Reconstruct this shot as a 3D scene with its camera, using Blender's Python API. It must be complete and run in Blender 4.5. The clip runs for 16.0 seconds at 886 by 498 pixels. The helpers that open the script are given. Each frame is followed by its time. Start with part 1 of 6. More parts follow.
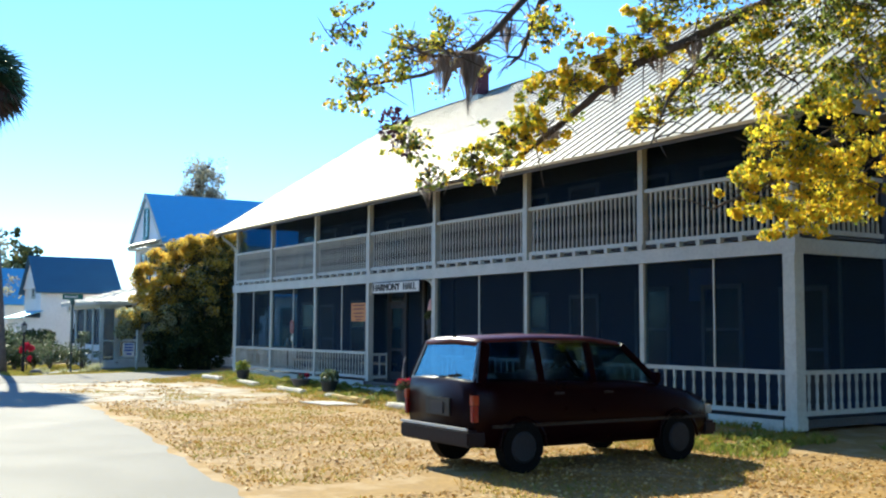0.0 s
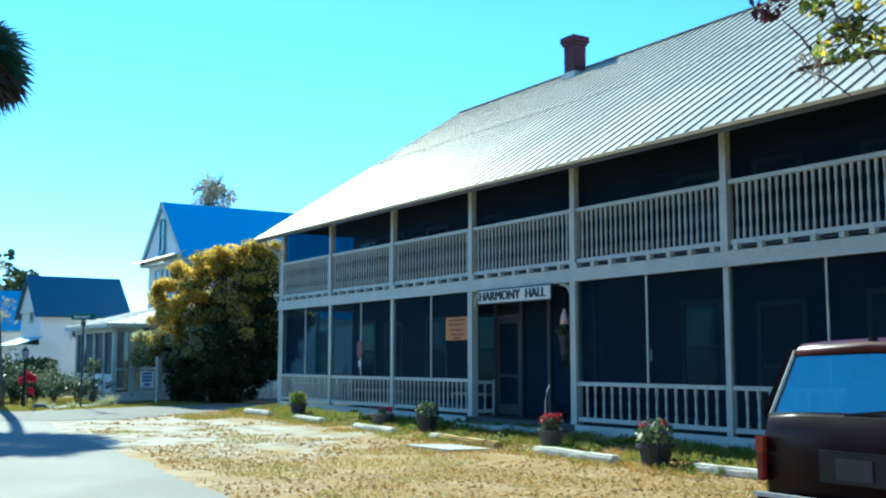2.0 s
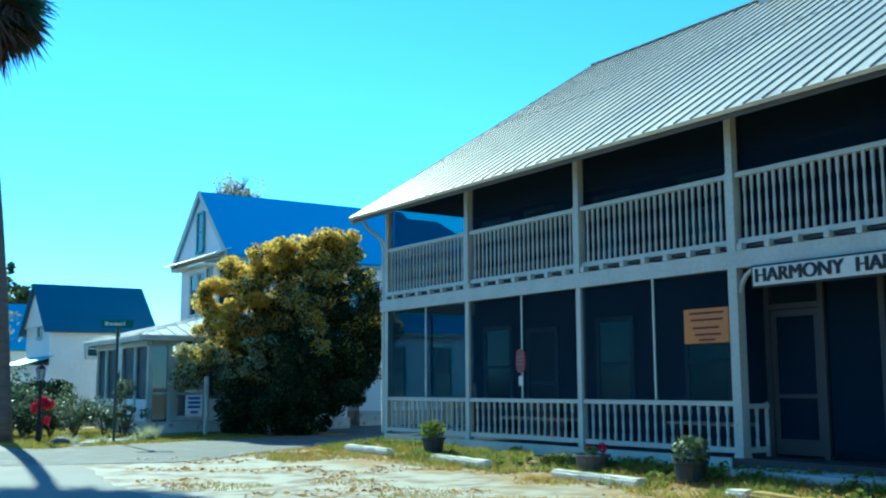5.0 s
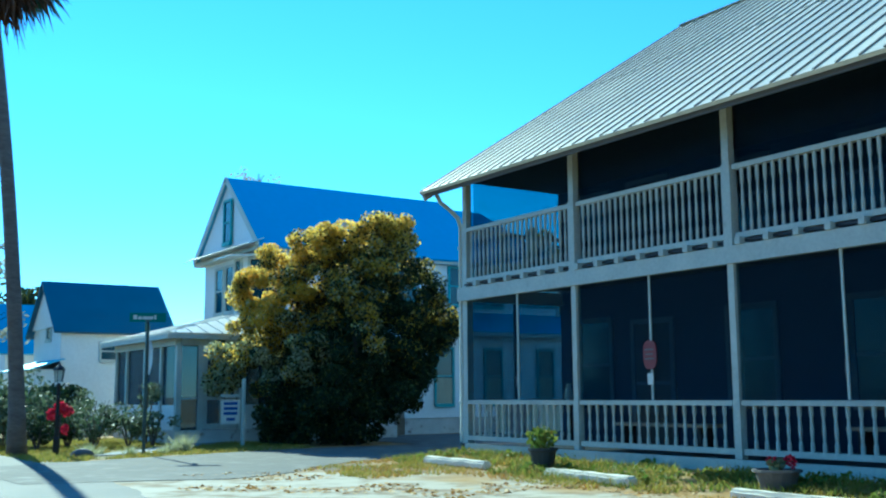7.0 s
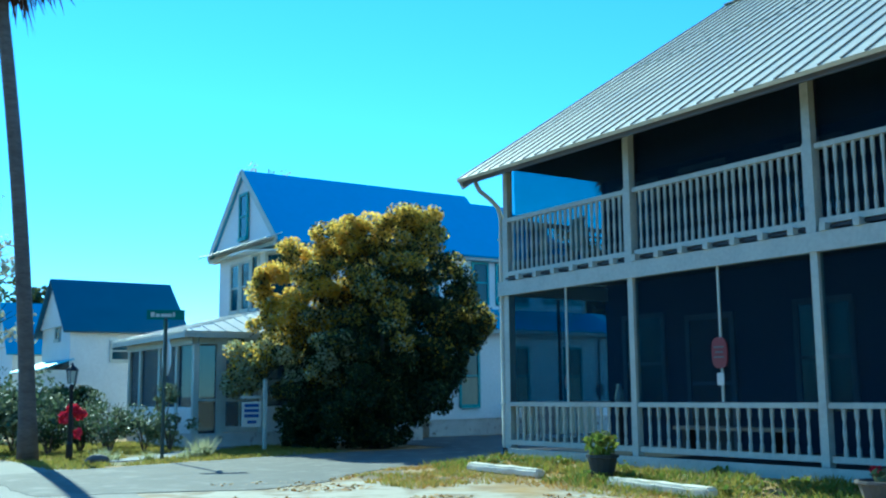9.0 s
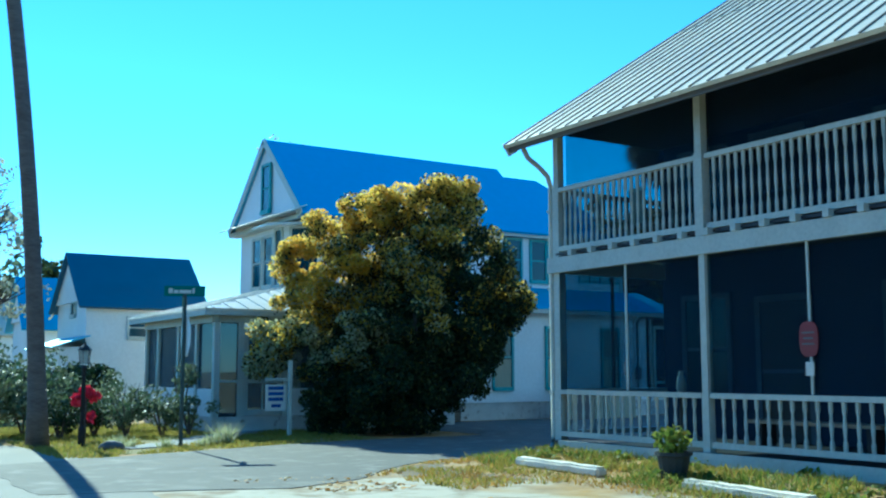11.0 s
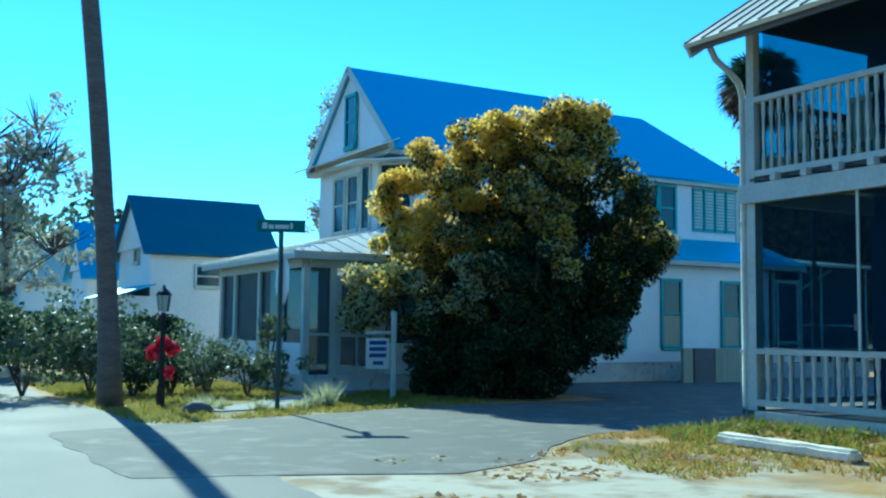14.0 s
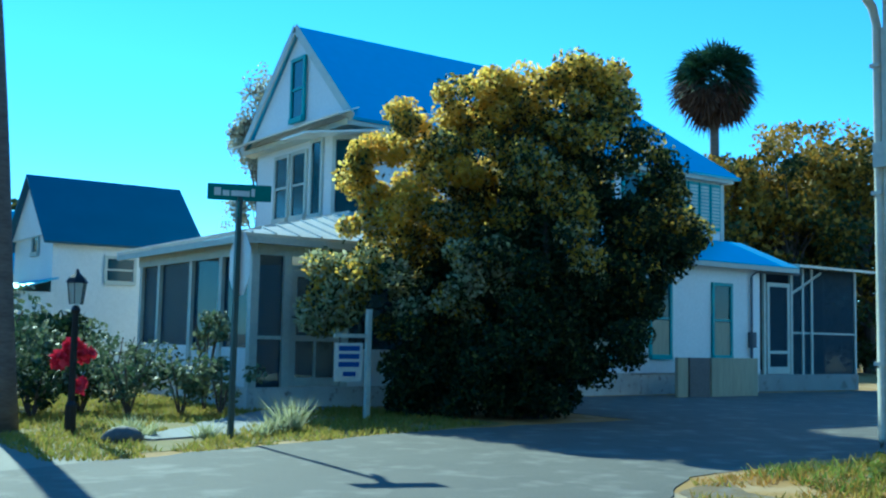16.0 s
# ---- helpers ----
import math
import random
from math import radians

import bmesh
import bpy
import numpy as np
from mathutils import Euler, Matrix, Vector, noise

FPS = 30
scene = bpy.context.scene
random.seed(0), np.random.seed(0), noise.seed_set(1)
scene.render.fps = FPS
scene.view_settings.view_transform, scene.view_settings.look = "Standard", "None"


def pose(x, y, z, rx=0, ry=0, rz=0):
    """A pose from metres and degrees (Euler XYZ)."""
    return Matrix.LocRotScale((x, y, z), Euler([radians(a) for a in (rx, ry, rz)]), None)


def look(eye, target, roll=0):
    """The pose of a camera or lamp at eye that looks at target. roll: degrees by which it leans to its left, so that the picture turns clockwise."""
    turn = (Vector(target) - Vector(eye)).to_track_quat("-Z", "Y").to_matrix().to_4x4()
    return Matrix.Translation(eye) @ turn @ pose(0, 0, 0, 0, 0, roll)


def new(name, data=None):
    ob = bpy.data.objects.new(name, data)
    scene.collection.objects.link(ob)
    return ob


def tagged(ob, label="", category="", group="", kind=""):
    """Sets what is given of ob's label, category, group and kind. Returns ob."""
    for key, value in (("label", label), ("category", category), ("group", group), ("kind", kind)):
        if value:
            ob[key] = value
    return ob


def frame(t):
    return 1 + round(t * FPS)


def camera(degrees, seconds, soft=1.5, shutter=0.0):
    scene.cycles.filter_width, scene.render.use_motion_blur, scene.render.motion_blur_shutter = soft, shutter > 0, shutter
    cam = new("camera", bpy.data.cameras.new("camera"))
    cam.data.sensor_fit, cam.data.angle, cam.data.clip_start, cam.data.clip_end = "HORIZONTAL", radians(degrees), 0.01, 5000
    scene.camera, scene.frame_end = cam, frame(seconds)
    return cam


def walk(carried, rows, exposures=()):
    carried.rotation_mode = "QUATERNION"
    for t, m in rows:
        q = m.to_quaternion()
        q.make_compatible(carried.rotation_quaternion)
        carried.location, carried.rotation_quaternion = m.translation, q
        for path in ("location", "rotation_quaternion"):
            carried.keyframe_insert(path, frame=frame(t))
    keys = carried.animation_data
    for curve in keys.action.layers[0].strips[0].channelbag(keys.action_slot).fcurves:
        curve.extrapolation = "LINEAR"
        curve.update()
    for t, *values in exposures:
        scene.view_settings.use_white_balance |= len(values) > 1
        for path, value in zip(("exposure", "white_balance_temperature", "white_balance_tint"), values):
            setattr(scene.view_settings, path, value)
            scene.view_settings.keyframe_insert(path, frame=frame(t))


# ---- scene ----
cam = camera(46.5, 16.0, soft=2.2)
PATH = [
    (0, (-0.095, -1.116, 1.615), (0.981, 0.563, 1.769), 0.25),
    (0.5, (0.230, 0.363, 1.527), (1.313, 2.037, 1.684), 0.4),
    (1, (0.569, 2.248, 1.489), (1.657, 3.917, 1.665), 0.15),
    (1.5, (0.759, 3.720, 1.407), (1.846, 5.387, 1.606), 0.1),
    (2, (0.782, 5.627, 1.373), (1.870, 7.291, 1.587), -0.03),
    (2.5, (1.037, 7.314, 1.348), (2.121, 8.979, 1.577), 0.05),
    (3, (1.249, 8.946, 1.321), (2.335, 10.608, 1.562), -0.02),
    (3.5, (1.401, 10.239, 1.290), (2.490, 11.898, 1.536), -0.12),
    (4, (1.583, 11.638, 1.261), (2.677, 13.294, 1.512), -0.15),
    (4.5, (1.794, 12.877, 1.223), (2.889, 14.531, 1.479), -0.15),
    (5, (1.925, 14.149, 1.193), (3.020, 15.802, 1.457), -0.28),
    (5.2, (2.030, 14.735, 1.187), (3.124, 16.388, 1.455), -0.3),
    (7.5, (2.344, 18.328, 1.041), (3.442, 19.976, 1.324), -0.47),
    (8, (2.360, 18.657, 1.039), (3.458, 20.305, 1.323), -0.64),
    (8.5, (2.396, 18.988, 1.072), (3.493, 20.636, 1.354), -0.64),
    (9, (2.511, 19.369, 1.112), (3.601, 21.022, 1.391), -0.56),
    (11.5, (3.079, 21.320, 1.267), (4.133, 23.006, 1.479), -0.11),
    (12, (3.061, 21.651, 1.243), (4.104, 23.348, 1.428), -0.14),
    (12.5, (3.060, 22.079, 1.195), (4.093, 23.783, 1.363), 0.19),
    (13, (3.162, 22.759, 1.176), (4.179, 24.473, 1.335), 0.12),
    (13.5, (3.283, 23.607, 1.131), (4.290, 25.328, 1.288), 0.45),
    (14, (3.430, 24.573, 1.158), (4.424, 26.302, 1.314), 0.67),
    (14.5, (3.562, 25.489, 1.134), (4.561, 27.215, 1.291), 0.85),
    (15, (3.796, 26.517, 1.153), (4.826, 28.224, 1.311), 0.98),
    (15.5, (4.007, 27.517, 1.119), (5.092, 29.189, 1.283), 1.10),
    (16, (4.298, 28.588, 1.083), (5.443, 30.218, 1.255), 1.2),
]
EXPOSURES = [(0.0, 1.6, 4760, 2), (0.5, 1.56, 4380, -4), (1.0, 1.5, 4070, -8), (1.5, 1.48, 3990, -11), (2.0, 1.5, 4140, -12), (2.5, 1.44, 4020, -16), (3.0, 1.38, 3940, -17), (5.0, 1.31, 3870, -19), (9.0, 1.27, 3760, -19), (12.5, 1.23, 3830, -17), (14.0, 1.18, 3740, -19), (16.0, 1.17, 3730, -20)]
walk(cam, [(t, look(eye, target, roll)) for t, eye, target, roll in PATH], EXPOSURES)

import mathutils

# world, sun and exposure
SUN_YAW, SUN_UP = -4.3, 35.0
world = bpy.data.worlds.new("sky_world")
scene.world = world
world.use_nodes = True
wn = world.node_tree
sky = wn.nodes.new("ShaderNodeTexSky")
sky.sky_type, sky.sun_disc = "NISHITA", False
sky.sun_elevation, sky.sun_rotation = radians(SUN_UP), radians(-SUN_YAW)
sky.air_density, sky.dust_density, sky.ozone_density = 1.0, 0.0, 3.0
wn.links.new(sky.outputs[0], wn.nodes["Background"].inputs[0])
wn.nodes["Background"].inputs[1].default_value = 0.078
sun = new("sun", bpy.data.lights.new("sun", "SUN"))
sun.data.energy, sun.data.angle, sun.data.color = 3.8, radians(0.6), (1.0, 0.74, 0.42)
sun.matrix_world = look((0, 0, 0), (-math.sin(radians(-SUN_YAW)) * math.cos(radians(SUN_UP)), -math.cos(radians(SUN_YAW)) * math.cos(radians(SUN_UP)), -math.sin(radians(SUN_UP))))


# ---- materials ----
def tree_of(m):
    m.use_nodes = True
    nt = m.node_tree
    return nt, nt.nodes["Principled BSDF"]


def mat(name, a, b=None, rough=0.7, metal=0.0, fine=30.0, coarse=1.5, bump=0.25, spread=0.5, stretch=(1, 1, 1), piece=0.0, spec=0.5, stain=None, stain_at=(0.58, 0.72)):
    """Two colours mixed by noise at two scales, with fine relief; piece varies the value from object to object."""
    m = bpy.data.materials.new(name)
    nt, p = tree_of(m)
    L, N = nt.links.new, nt.nodes.new
    b = b or tuple(c * 0.75 for c in a)
    co = N("ShaderNodeTexCoord")
    mp = N("ShaderNodeMapping")
    mp.inputs["Scale"].default_value = stretch
    L(co.outputs["Object"], mp.inputs[0])
    n1, n2 = N("ShaderNodeTexNoise"), N("ShaderNodeTexNoise")
    n1.inputs["Scale"].default_value, n2.inputs["Scale"].default_value = fine, coarse
    n1.inputs["Detail"].default_value, n2.inputs["Detail"].default_value = 6, 4
    L(mp.outputs[0], n1.inputs["Vector"])
    L(mp.outputs[0], n2.inputs["Vector"])
    add = N("ShaderNodeMath")
    add.operation = "MULTIPLY_ADD"
    L(n1.outputs[0], add.inputs[0])
    add.inputs[1].default_value = 0.5
    half = N("ShaderNodeMath")
    half.operation = "MULTIPLY"
    L(n2.outputs[0], half.inputs[0])
    half.inputs[1].default_value = 0.5
    L(half.outputs[0], add.inputs[2])
    ramp = N("ShaderNodeValToRGB")
    ramp.color_ramp.elements[0].position, ramp.color_ramp.elements[1].position = 0.5 - spread * 0.3, 0.5 + spread * 0.3
    ramp.color_ramp.elements[0].color, ramp.color_ramp.elements[1].color = (*b, 1), (*a, 1)
    L(add.outputs[0], ramp.inputs[0])
    out = ramp.outputs[0]
    if stain:
        n3 = N("ShaderNodeTexNoise")
        n3.inputs["Scale"].default_value, n3.inputs["Detail"].default_value = coarse * 2.3, 8
        L(co.outputs["Object"], n3.inputs["Vector"])
        r3 = N("ShaderNodeValToRGB")
        r3.color_ramp.elements[0].position, r3.color_ramp.elements[1].position = stain_at
        L(n3.outputs[0], r3.inputs[0])
        mx = N("ShaderNodeMix")
        mx.data_type = "RGBA"
        L(r3.outputs[0], mx.inputs[0])
        L(out, mx.inputs[6])
        mx.inputs[7].default_value = (*stain, 1)
        out = mx.outputs[2]
    if piece:
        oi, hs = N("ShaderNodeObjectInfo"), N("ShaderNodeHueSaturation")
        mr = N("ShaderNodeMapRange")
        mr.inputs[3].default_value, mr.inputs[4].default_value = 1 - piece, 1 + piece
        L(oi.outputs["Random"], mr.inputs[0])
        L(mr.outputs[0], hs.inputs["Value"])
        L(out, hs.inputs["Color"])
        out = hs.outputs[0]
    L(out, p.inputs["Base Color"])
    bp = N("ShaderNodeBump")
    bp.inputs["Strength"].default_value, bp.inputs["Distance"].default_value = bump, 0.01
    L(n1.outputs[0], bp.inputs["Height"])
    L(bp.outputs[0], p.inputs["Normal"])
    rr = N("ShaderNodeMapRange")
    rr.inputs[3].default_value, rr.inputs[4].default_value = max(0.03, rough - 0.1), min(1, rough + 0.1)
    L(n2.outputs[0], rr.inputs[0])
    L(rr.outputs[0], p.inputs["Roughness"])
    p.inputs["Metallic"].default_value = metal
    p.inputs["Specular IOR Level"].default_value = spec
    return m


def leaf_mat(name, colours, through_light=0.4, rough=0.5, spec=0.3):
    """Leaves: a colour for each leaf out of a ramp, partly letting light through."""
    m = bpy.data.materials.new(name)
    nt, p = tree_of(m)
    L, N = nt.links.new, nt.nodes.new
    g, ramp = N("ShaderNodeNewGeometry"), N("ShaderNodeValToRGB")
    els = ramp.color_ramp.elements
    while len(els) < len(colours):
        els.new(0.5)
    for i, c in enumerate(colours):
        els[i].position, els[i].color = i / (len(colours) - 1), (*c, 1)
    L(g.outputs["Random Per Island"], ramp.inputs[0])
    tr, mix = N("ShaderNodeBsdfTranslucent"), N("ShaderNodeMixShader")
    L(ramp.outputs[0], p.inputs["Base Color"])
    L(ramp.outputs[0], tr.inputs["Color"])
    p.inputs["Roughness"].default_value = rough
    p.inputs["Specular IOR Level"].default_value = spec
    mix.inputs[0].default_value = through_light
    L(p.outputs[0], mix.inputs[1])
    L(tr.outputs[0], mix.inputs[2])
    L(mix.outputs[0], nt.nodes["Material Output"].inputs[0])
    return m


def glass_mat(name, tint, clear, rough=0.05, metal=0.0, spec=0.5):
    """A pane: part clear, part reflecting."""
    m = bpy.data.materials.new(name)
    nt, p = tree_of(m)
    L, N = nt.links.new, nt.nodes.new
    p.inputs["Base Color"].default_value = (*tint, 1)
    p.inputs["Roughness"].default_value, p.inputs["Metallic"].default_value = rough, metal
    p.inputs["Specular IOR Level"].default_value = spec
    tr, mix = N("ShaderNodeBsdfTransparent"), N("ShaderNodeMixShader")
    tr.inputs[0].default_value = (0.85, 0.95, 1.0, 1)
    mix.inputs[0].default_value = clear
    L(p.outputs[0], mix.inputs[1])
    L(tr.outputs[0], mix.inputs[2])
    L(mix.outputs[0], nt.nodes["Material Output"].inputs[0])
    return m


WHITE = mat("white_paint", (0.56, 0.58, 0.51), (0.43, 0.45, 0.4), 0.55, fine=18, coarse=2, stain=(0.34, 0.35, 0.3), stain_at=(0.62, 0.85), piece=0.06)
WHITE_WALL = mat("white_boards", (0.8, 0.81, 0.79), (0.7, 0.71, 0.69), 0.6, fine=12, coarse=0.8, piece=0.04)
# Near-black navy: the porch's blue shade is put into the wall's colour.
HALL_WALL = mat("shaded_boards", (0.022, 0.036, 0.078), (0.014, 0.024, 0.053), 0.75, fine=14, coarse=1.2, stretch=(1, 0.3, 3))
# Pale trim with the shade under eave and porch put into its colour.
TRIM_DIM = mat("shaded_trim", (0.14, 0.138, 0.135), (0.1, 0.097, 0.094), 0.6)
# Ceiling and floor woods lowered towards black to carry the porch's shade.
CEILING_WOOD = mat("shaded_porch_boards", (0.018, 0.02, 0.024), (0.012, 0.013, 0.016), 0.7, stretch=(1, 0.2, 1), fine=20)
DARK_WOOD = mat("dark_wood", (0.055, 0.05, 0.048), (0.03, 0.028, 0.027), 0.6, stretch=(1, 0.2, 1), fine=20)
# Lighter copy of the tin: sun on the house's low roofs put into colour.
PALE_TIN = mat("sunlit_pale_tin", (0.8, 0.79, 0.7), (0.66, 0.65, 0.57), 0.4, metal=0.2, fine=6, coarse=0.5, bump=0.08, stain=(0.4, 0.37, 0.32), stain_at=(0.6, 0.95))
TIN = mat("tin_roof", (0.66, 0.62, 0.47), (0.53, 0.5, 0.38), 0.42, metal=0.15, fine=6, coarse=0.5, bump=0.08, stain=(0.33, 0.3, 0.26), stain_at=(0.58, 0.9), piece=0.06)
# Grey tin with the mirrored sky's blue put into its base colour.
BLUE_TIN = mat("sky_tinted_tin", (0.23, 0.49, 0.7), (0.21, 0.45, 0.65), 0.48, metal=0.55, fine=5, coarse=0.6, bump=0.06, piece=0.04)
DARK_SHINGLE = mat("dark_shingle", (0.06, 0.13, 0.2), (0.045, 0.1, 0.16), 0.75, fine=40, coarse=1)
BRICK = mat("red_brick", (0.085, 0.02, 0.026), (0.05, 0.012, 0.018), 0.8, fine=25, coarse=3, piece=0.2)
TEAL = mat("teal_paint", (0.16, 0.36, 0.36), (0.1, 0.27, 0.28), 0.55)
CONCRETE = mat("pale_concrete", (0.62, 0.61, 0.56), (0.46, 0.45, 0.41), 0.85, fine=40, coarse=3, stain=(0.22, 0.2, 0.17))
CURTAIN = mat("pale_curtain", (0.42, 0.4, 0.28), (0.3, 0.3, 0.22), 0.9, stretch=(8, 1, 0.5), fine=6)
YELLOW = mat("yellow_paint", (0.62, 0.42, 0.08), (0.42, 0.3, 0.08), 0.7, fine=20, coarse=4, stain=(0.4, 0.38, 0.32))
BARK = mat("grey_bark", (0.13, 0.105, 0.085), (0.06, 0.048, 0.04), 0.9, fine=22, coarse=3, bump=0.8, stretch=(1, 1, 0.35))
PALM_BARK = mat("palm_bark", (0.19, 0.16, 0.13), (0.1, 0.08, 0.065), 0.9, fine=9, coarse=2, bump=0.8, stretch=(1, 1, 4))
BLACK = mat("black_metal", (0.02, 0.02, 0.022), (0.012, 0.012, 0.014), 0.4, metal=0.4)
RUBBER = mat("tyre_rubber", (0.007, 0.007, 0.007), (0.005, 0.005, 0.005), 0.9, spec=0.1)
# Rim steel darkened to carry the shade on the van's near side.
VAN_RIM = mat("shaded_steel_rim", (0.03, 0.03, 0.032), (0.02, 0.02, 0.022), 0.6, spec=0.2)
# Darker copy of the trim, carrying the shade of the recessed entrance.
DIM_DOOR = mat("deep_shaded_trim", (0.06, 0.06, 0.062), (0.045, 0.045, 0.047), 0.65, spec=0.3)
POT = mat("dark_pot", (0.035, 0.045, 0.05), (0.02, 0.026, 0.03), 0.6)
STEEL = mat("galvanised_steel", (0.4, 0.42, 0.42), (0.28, 0.3, 0.3), 0.45, metal=0.8)
GREEN_SIGN = mat("green_sign", (0.02, 0.16, 0.11), (0.015, 0.11, 0.08), 0.4)
SIGN_WHITE = mat("sign_white", (0.72, 0.72, 0.66), (0.58, 0.58, 0.53), 0.5)
SIGN_BLACK = mat("sign_black", (0.015, 0.015, 0.015), (0.01, 0.01, 0.01), 0.6)
ORANGE = mat("orange_board", (0.55, 0.22, 0.03), (0.4, 0.155, 0.022), 0.6)
DARK_POST = mat("dull_green_post", (0.07, 0.1, 0.09), (0.05, 0.07, 0.065), 0.5, metal=0.3)
RED_PAINT = mat("red_paint", (0.17, 0.008, 0.014), (0.12, 0.007, 0.011), 0.45)
PINK = mat("pink_paint", (0.85, 0.55, 0.48), (0.7, 0.42, 0.36), 0.6)
# One maroon in two tones: sunlight put into the roof, shade into the body.
VAN_ROOF = mat("sunlit_maroon_paint", (0.085, 0.01, 0.012), (0.06, 0.007, 0.009), 0.35, fine=60, coarse=2, bump=0.02, spec=0.3)
VAN_PAINT = mat("shaded_maroon_paint", (0.009, 0.0012, 0.0022), (0.007, 0.001, 0.0018), 0.3, fine=60, coarse=2, bump=0.02, spec=0.07)
# Bumper tone lowered along with the body's shade.
VAN_TRIM = mat("grey_bumper", (0.022, 0.014, 0.015), (0.016, 0.011, 0.011), 0.6, spec=0.2)
SEAT = mat("grey_seat_cloth", (0.09, 0.1, 0.11), (0.06, 0.065, 0.075), 0.9)
LAMP_RED = mat("tail_lamp_red", (0.22, 0.012, 0.01), (0.17, 0.01, 0.008), 0.2)
LAMP_AMBER = mat("tail_lamp_amber", (0.3, 0.04, 0.012), (0.24, 0.03, 0.01), 0.2)
BLUE_GLOW = mat("blue_poster", (0.03, 0.09, 0.35), (0.02, 0.06, 0.25), 0.5)
GLASS = glass_mat("window_glass", (0.012, 0.045, 0.065), 0.06, 0.12)
# Darker than the sheets: each rib's shadow side put into the seam colour.
TIN_SEAM = mat("shadow_side_seam", (0.27, 0.24, 0.18), (0.17, 0.145, 0.11), 0.6, metal=0.2, fine=12, coarse=2)
# Weathered concrete, its colour brightened and warmed to carry sunlight.
STOP_WHITE = mat("weathered_white_concrete", (0.9, 0.84, 0.68), (0.72, 0.67, 0.54), 0.85, fine=30, coarse=4)
GREY_POT = mat("pale_grey_pot", (0.15, 0.14, 0.135), (0.1, 0.095, 0.09), 0.7)
# Inner frames: pale trim dimmed and blued for the porch's shade.
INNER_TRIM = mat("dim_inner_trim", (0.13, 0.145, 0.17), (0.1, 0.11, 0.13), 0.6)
BENCH_WOOD = mat("pale_bench_wood", (0.5, 0.4, 0.28), (0.38, 0.3, 0.2), 0.7, stretch=(1, 0.2, 1))
CHAIR_GREY = mat("pale_chair_paint", (0.34, 0.38, 0.4), (0.27, 0.3, 0.32), 0.6)
VAN_GLASS = glass_mat("car_glass", (0.36, 0.48, 0.48), 0.6, 0.08, 1.0)
VAN_SIDE_GLASS = glass_mat("tinted_car_glass", (0.12, 0.24, 0.5), 0.62, 0.06, 1.0)
# Navy tint adds the porch's blue shade to the mesh.
SCREEN = glass_mat("insect_screen", (0.01, 0.018, 0.034), 0.68, 0.8, spec=0.22)
# House screens darkened and nearly opaque, standing in for the shaded porch behind.
HOUSE_SCREEN = glass_mat("shade_dark_screen", (0.012, 0.03, 0.05), 0.24, 0.8)
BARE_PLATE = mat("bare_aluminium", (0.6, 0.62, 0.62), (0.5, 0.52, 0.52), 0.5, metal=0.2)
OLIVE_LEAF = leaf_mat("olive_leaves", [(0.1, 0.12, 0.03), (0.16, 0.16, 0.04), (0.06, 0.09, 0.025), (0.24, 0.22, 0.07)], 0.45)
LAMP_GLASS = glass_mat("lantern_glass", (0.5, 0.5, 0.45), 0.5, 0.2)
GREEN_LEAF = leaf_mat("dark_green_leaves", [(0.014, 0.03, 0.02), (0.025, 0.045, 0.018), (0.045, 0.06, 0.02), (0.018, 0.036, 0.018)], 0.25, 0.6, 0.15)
GOLD_LEAF = leaf_mat("sunlit_gold_leaves", [(0.8, 0.58, 0.06), (0.66, 0.52, 0.07), (0.82, 0.52, 0.045), (0.5, 0.44, 0.08), (0.84, 0.66, 0.2)], 0.84)
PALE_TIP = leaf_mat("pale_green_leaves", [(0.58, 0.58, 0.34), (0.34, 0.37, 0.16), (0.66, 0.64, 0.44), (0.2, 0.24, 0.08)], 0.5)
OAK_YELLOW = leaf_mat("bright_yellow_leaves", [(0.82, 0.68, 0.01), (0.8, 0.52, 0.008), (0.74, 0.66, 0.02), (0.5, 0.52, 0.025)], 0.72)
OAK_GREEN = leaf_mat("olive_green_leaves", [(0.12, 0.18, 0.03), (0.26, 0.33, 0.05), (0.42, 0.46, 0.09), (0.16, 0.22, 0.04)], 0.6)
# Dead brown leaves and shadowed ones, the shadow put into their colour.
OAK_DARK = leaf_mat("shadowed_brown_leaves", [(0.035, 0.04, 0.015), (0.06, 0.045, 0.02), (0.05, 0.06, 0.02)], 0.3)
DRY_LEAF = leaf_mat("dark_red_leaves", [(0.07, 0.02, 0.035), (0.05, 0.02, 0.04), (0.1, 0.04, 0.045)], 0.3)
MOSS = leaf_mat("spanish_moss", [(0.36, 0.3, 0.26), (0.26, 0.22, 0.19), (0.42, 0.36, 0.31)], 0.35, 0.9)
PALM_LEAF = leaf_mat("palm_fronds", [(0.03, 0.06, 0.03), (0.05, 0.08, 0.035), (0.02, 0.045, 0.025)], 0.25, 0.4)
PALM_DRY = leaf_mat("dead_fronds", [(0.1, 0.055, 0.03), (0.06, 0.035, 0.022), (0.13, 0.075, 0.04)], 0.2, 0.8)
SHRUB_LEAF = leaf_mat("shrub_leaves", [(0.05, 0.09, 0.04), (0.15, 0.19, 0.09), (0.26, 0.28, 0.16), (0.04, 0.07, 0.03)], 0.35)
GRASS = leaf_mat("grass_blades", [(0.3, 0.29, 0.04), (0.4, 0.32, 0.06), (0.2, 0.24, 0.03), (0.45, 0.33, 0.08)], 0.5, 0.6)
STRAW = leaf_mat("dry_straw", [(0.5, 0.29, 0.05), (0.4, 0.23, 0.045), (0.42, 0.32, 0.06), (0.55, 0.36, 0.1)], 0.4, 0.7)
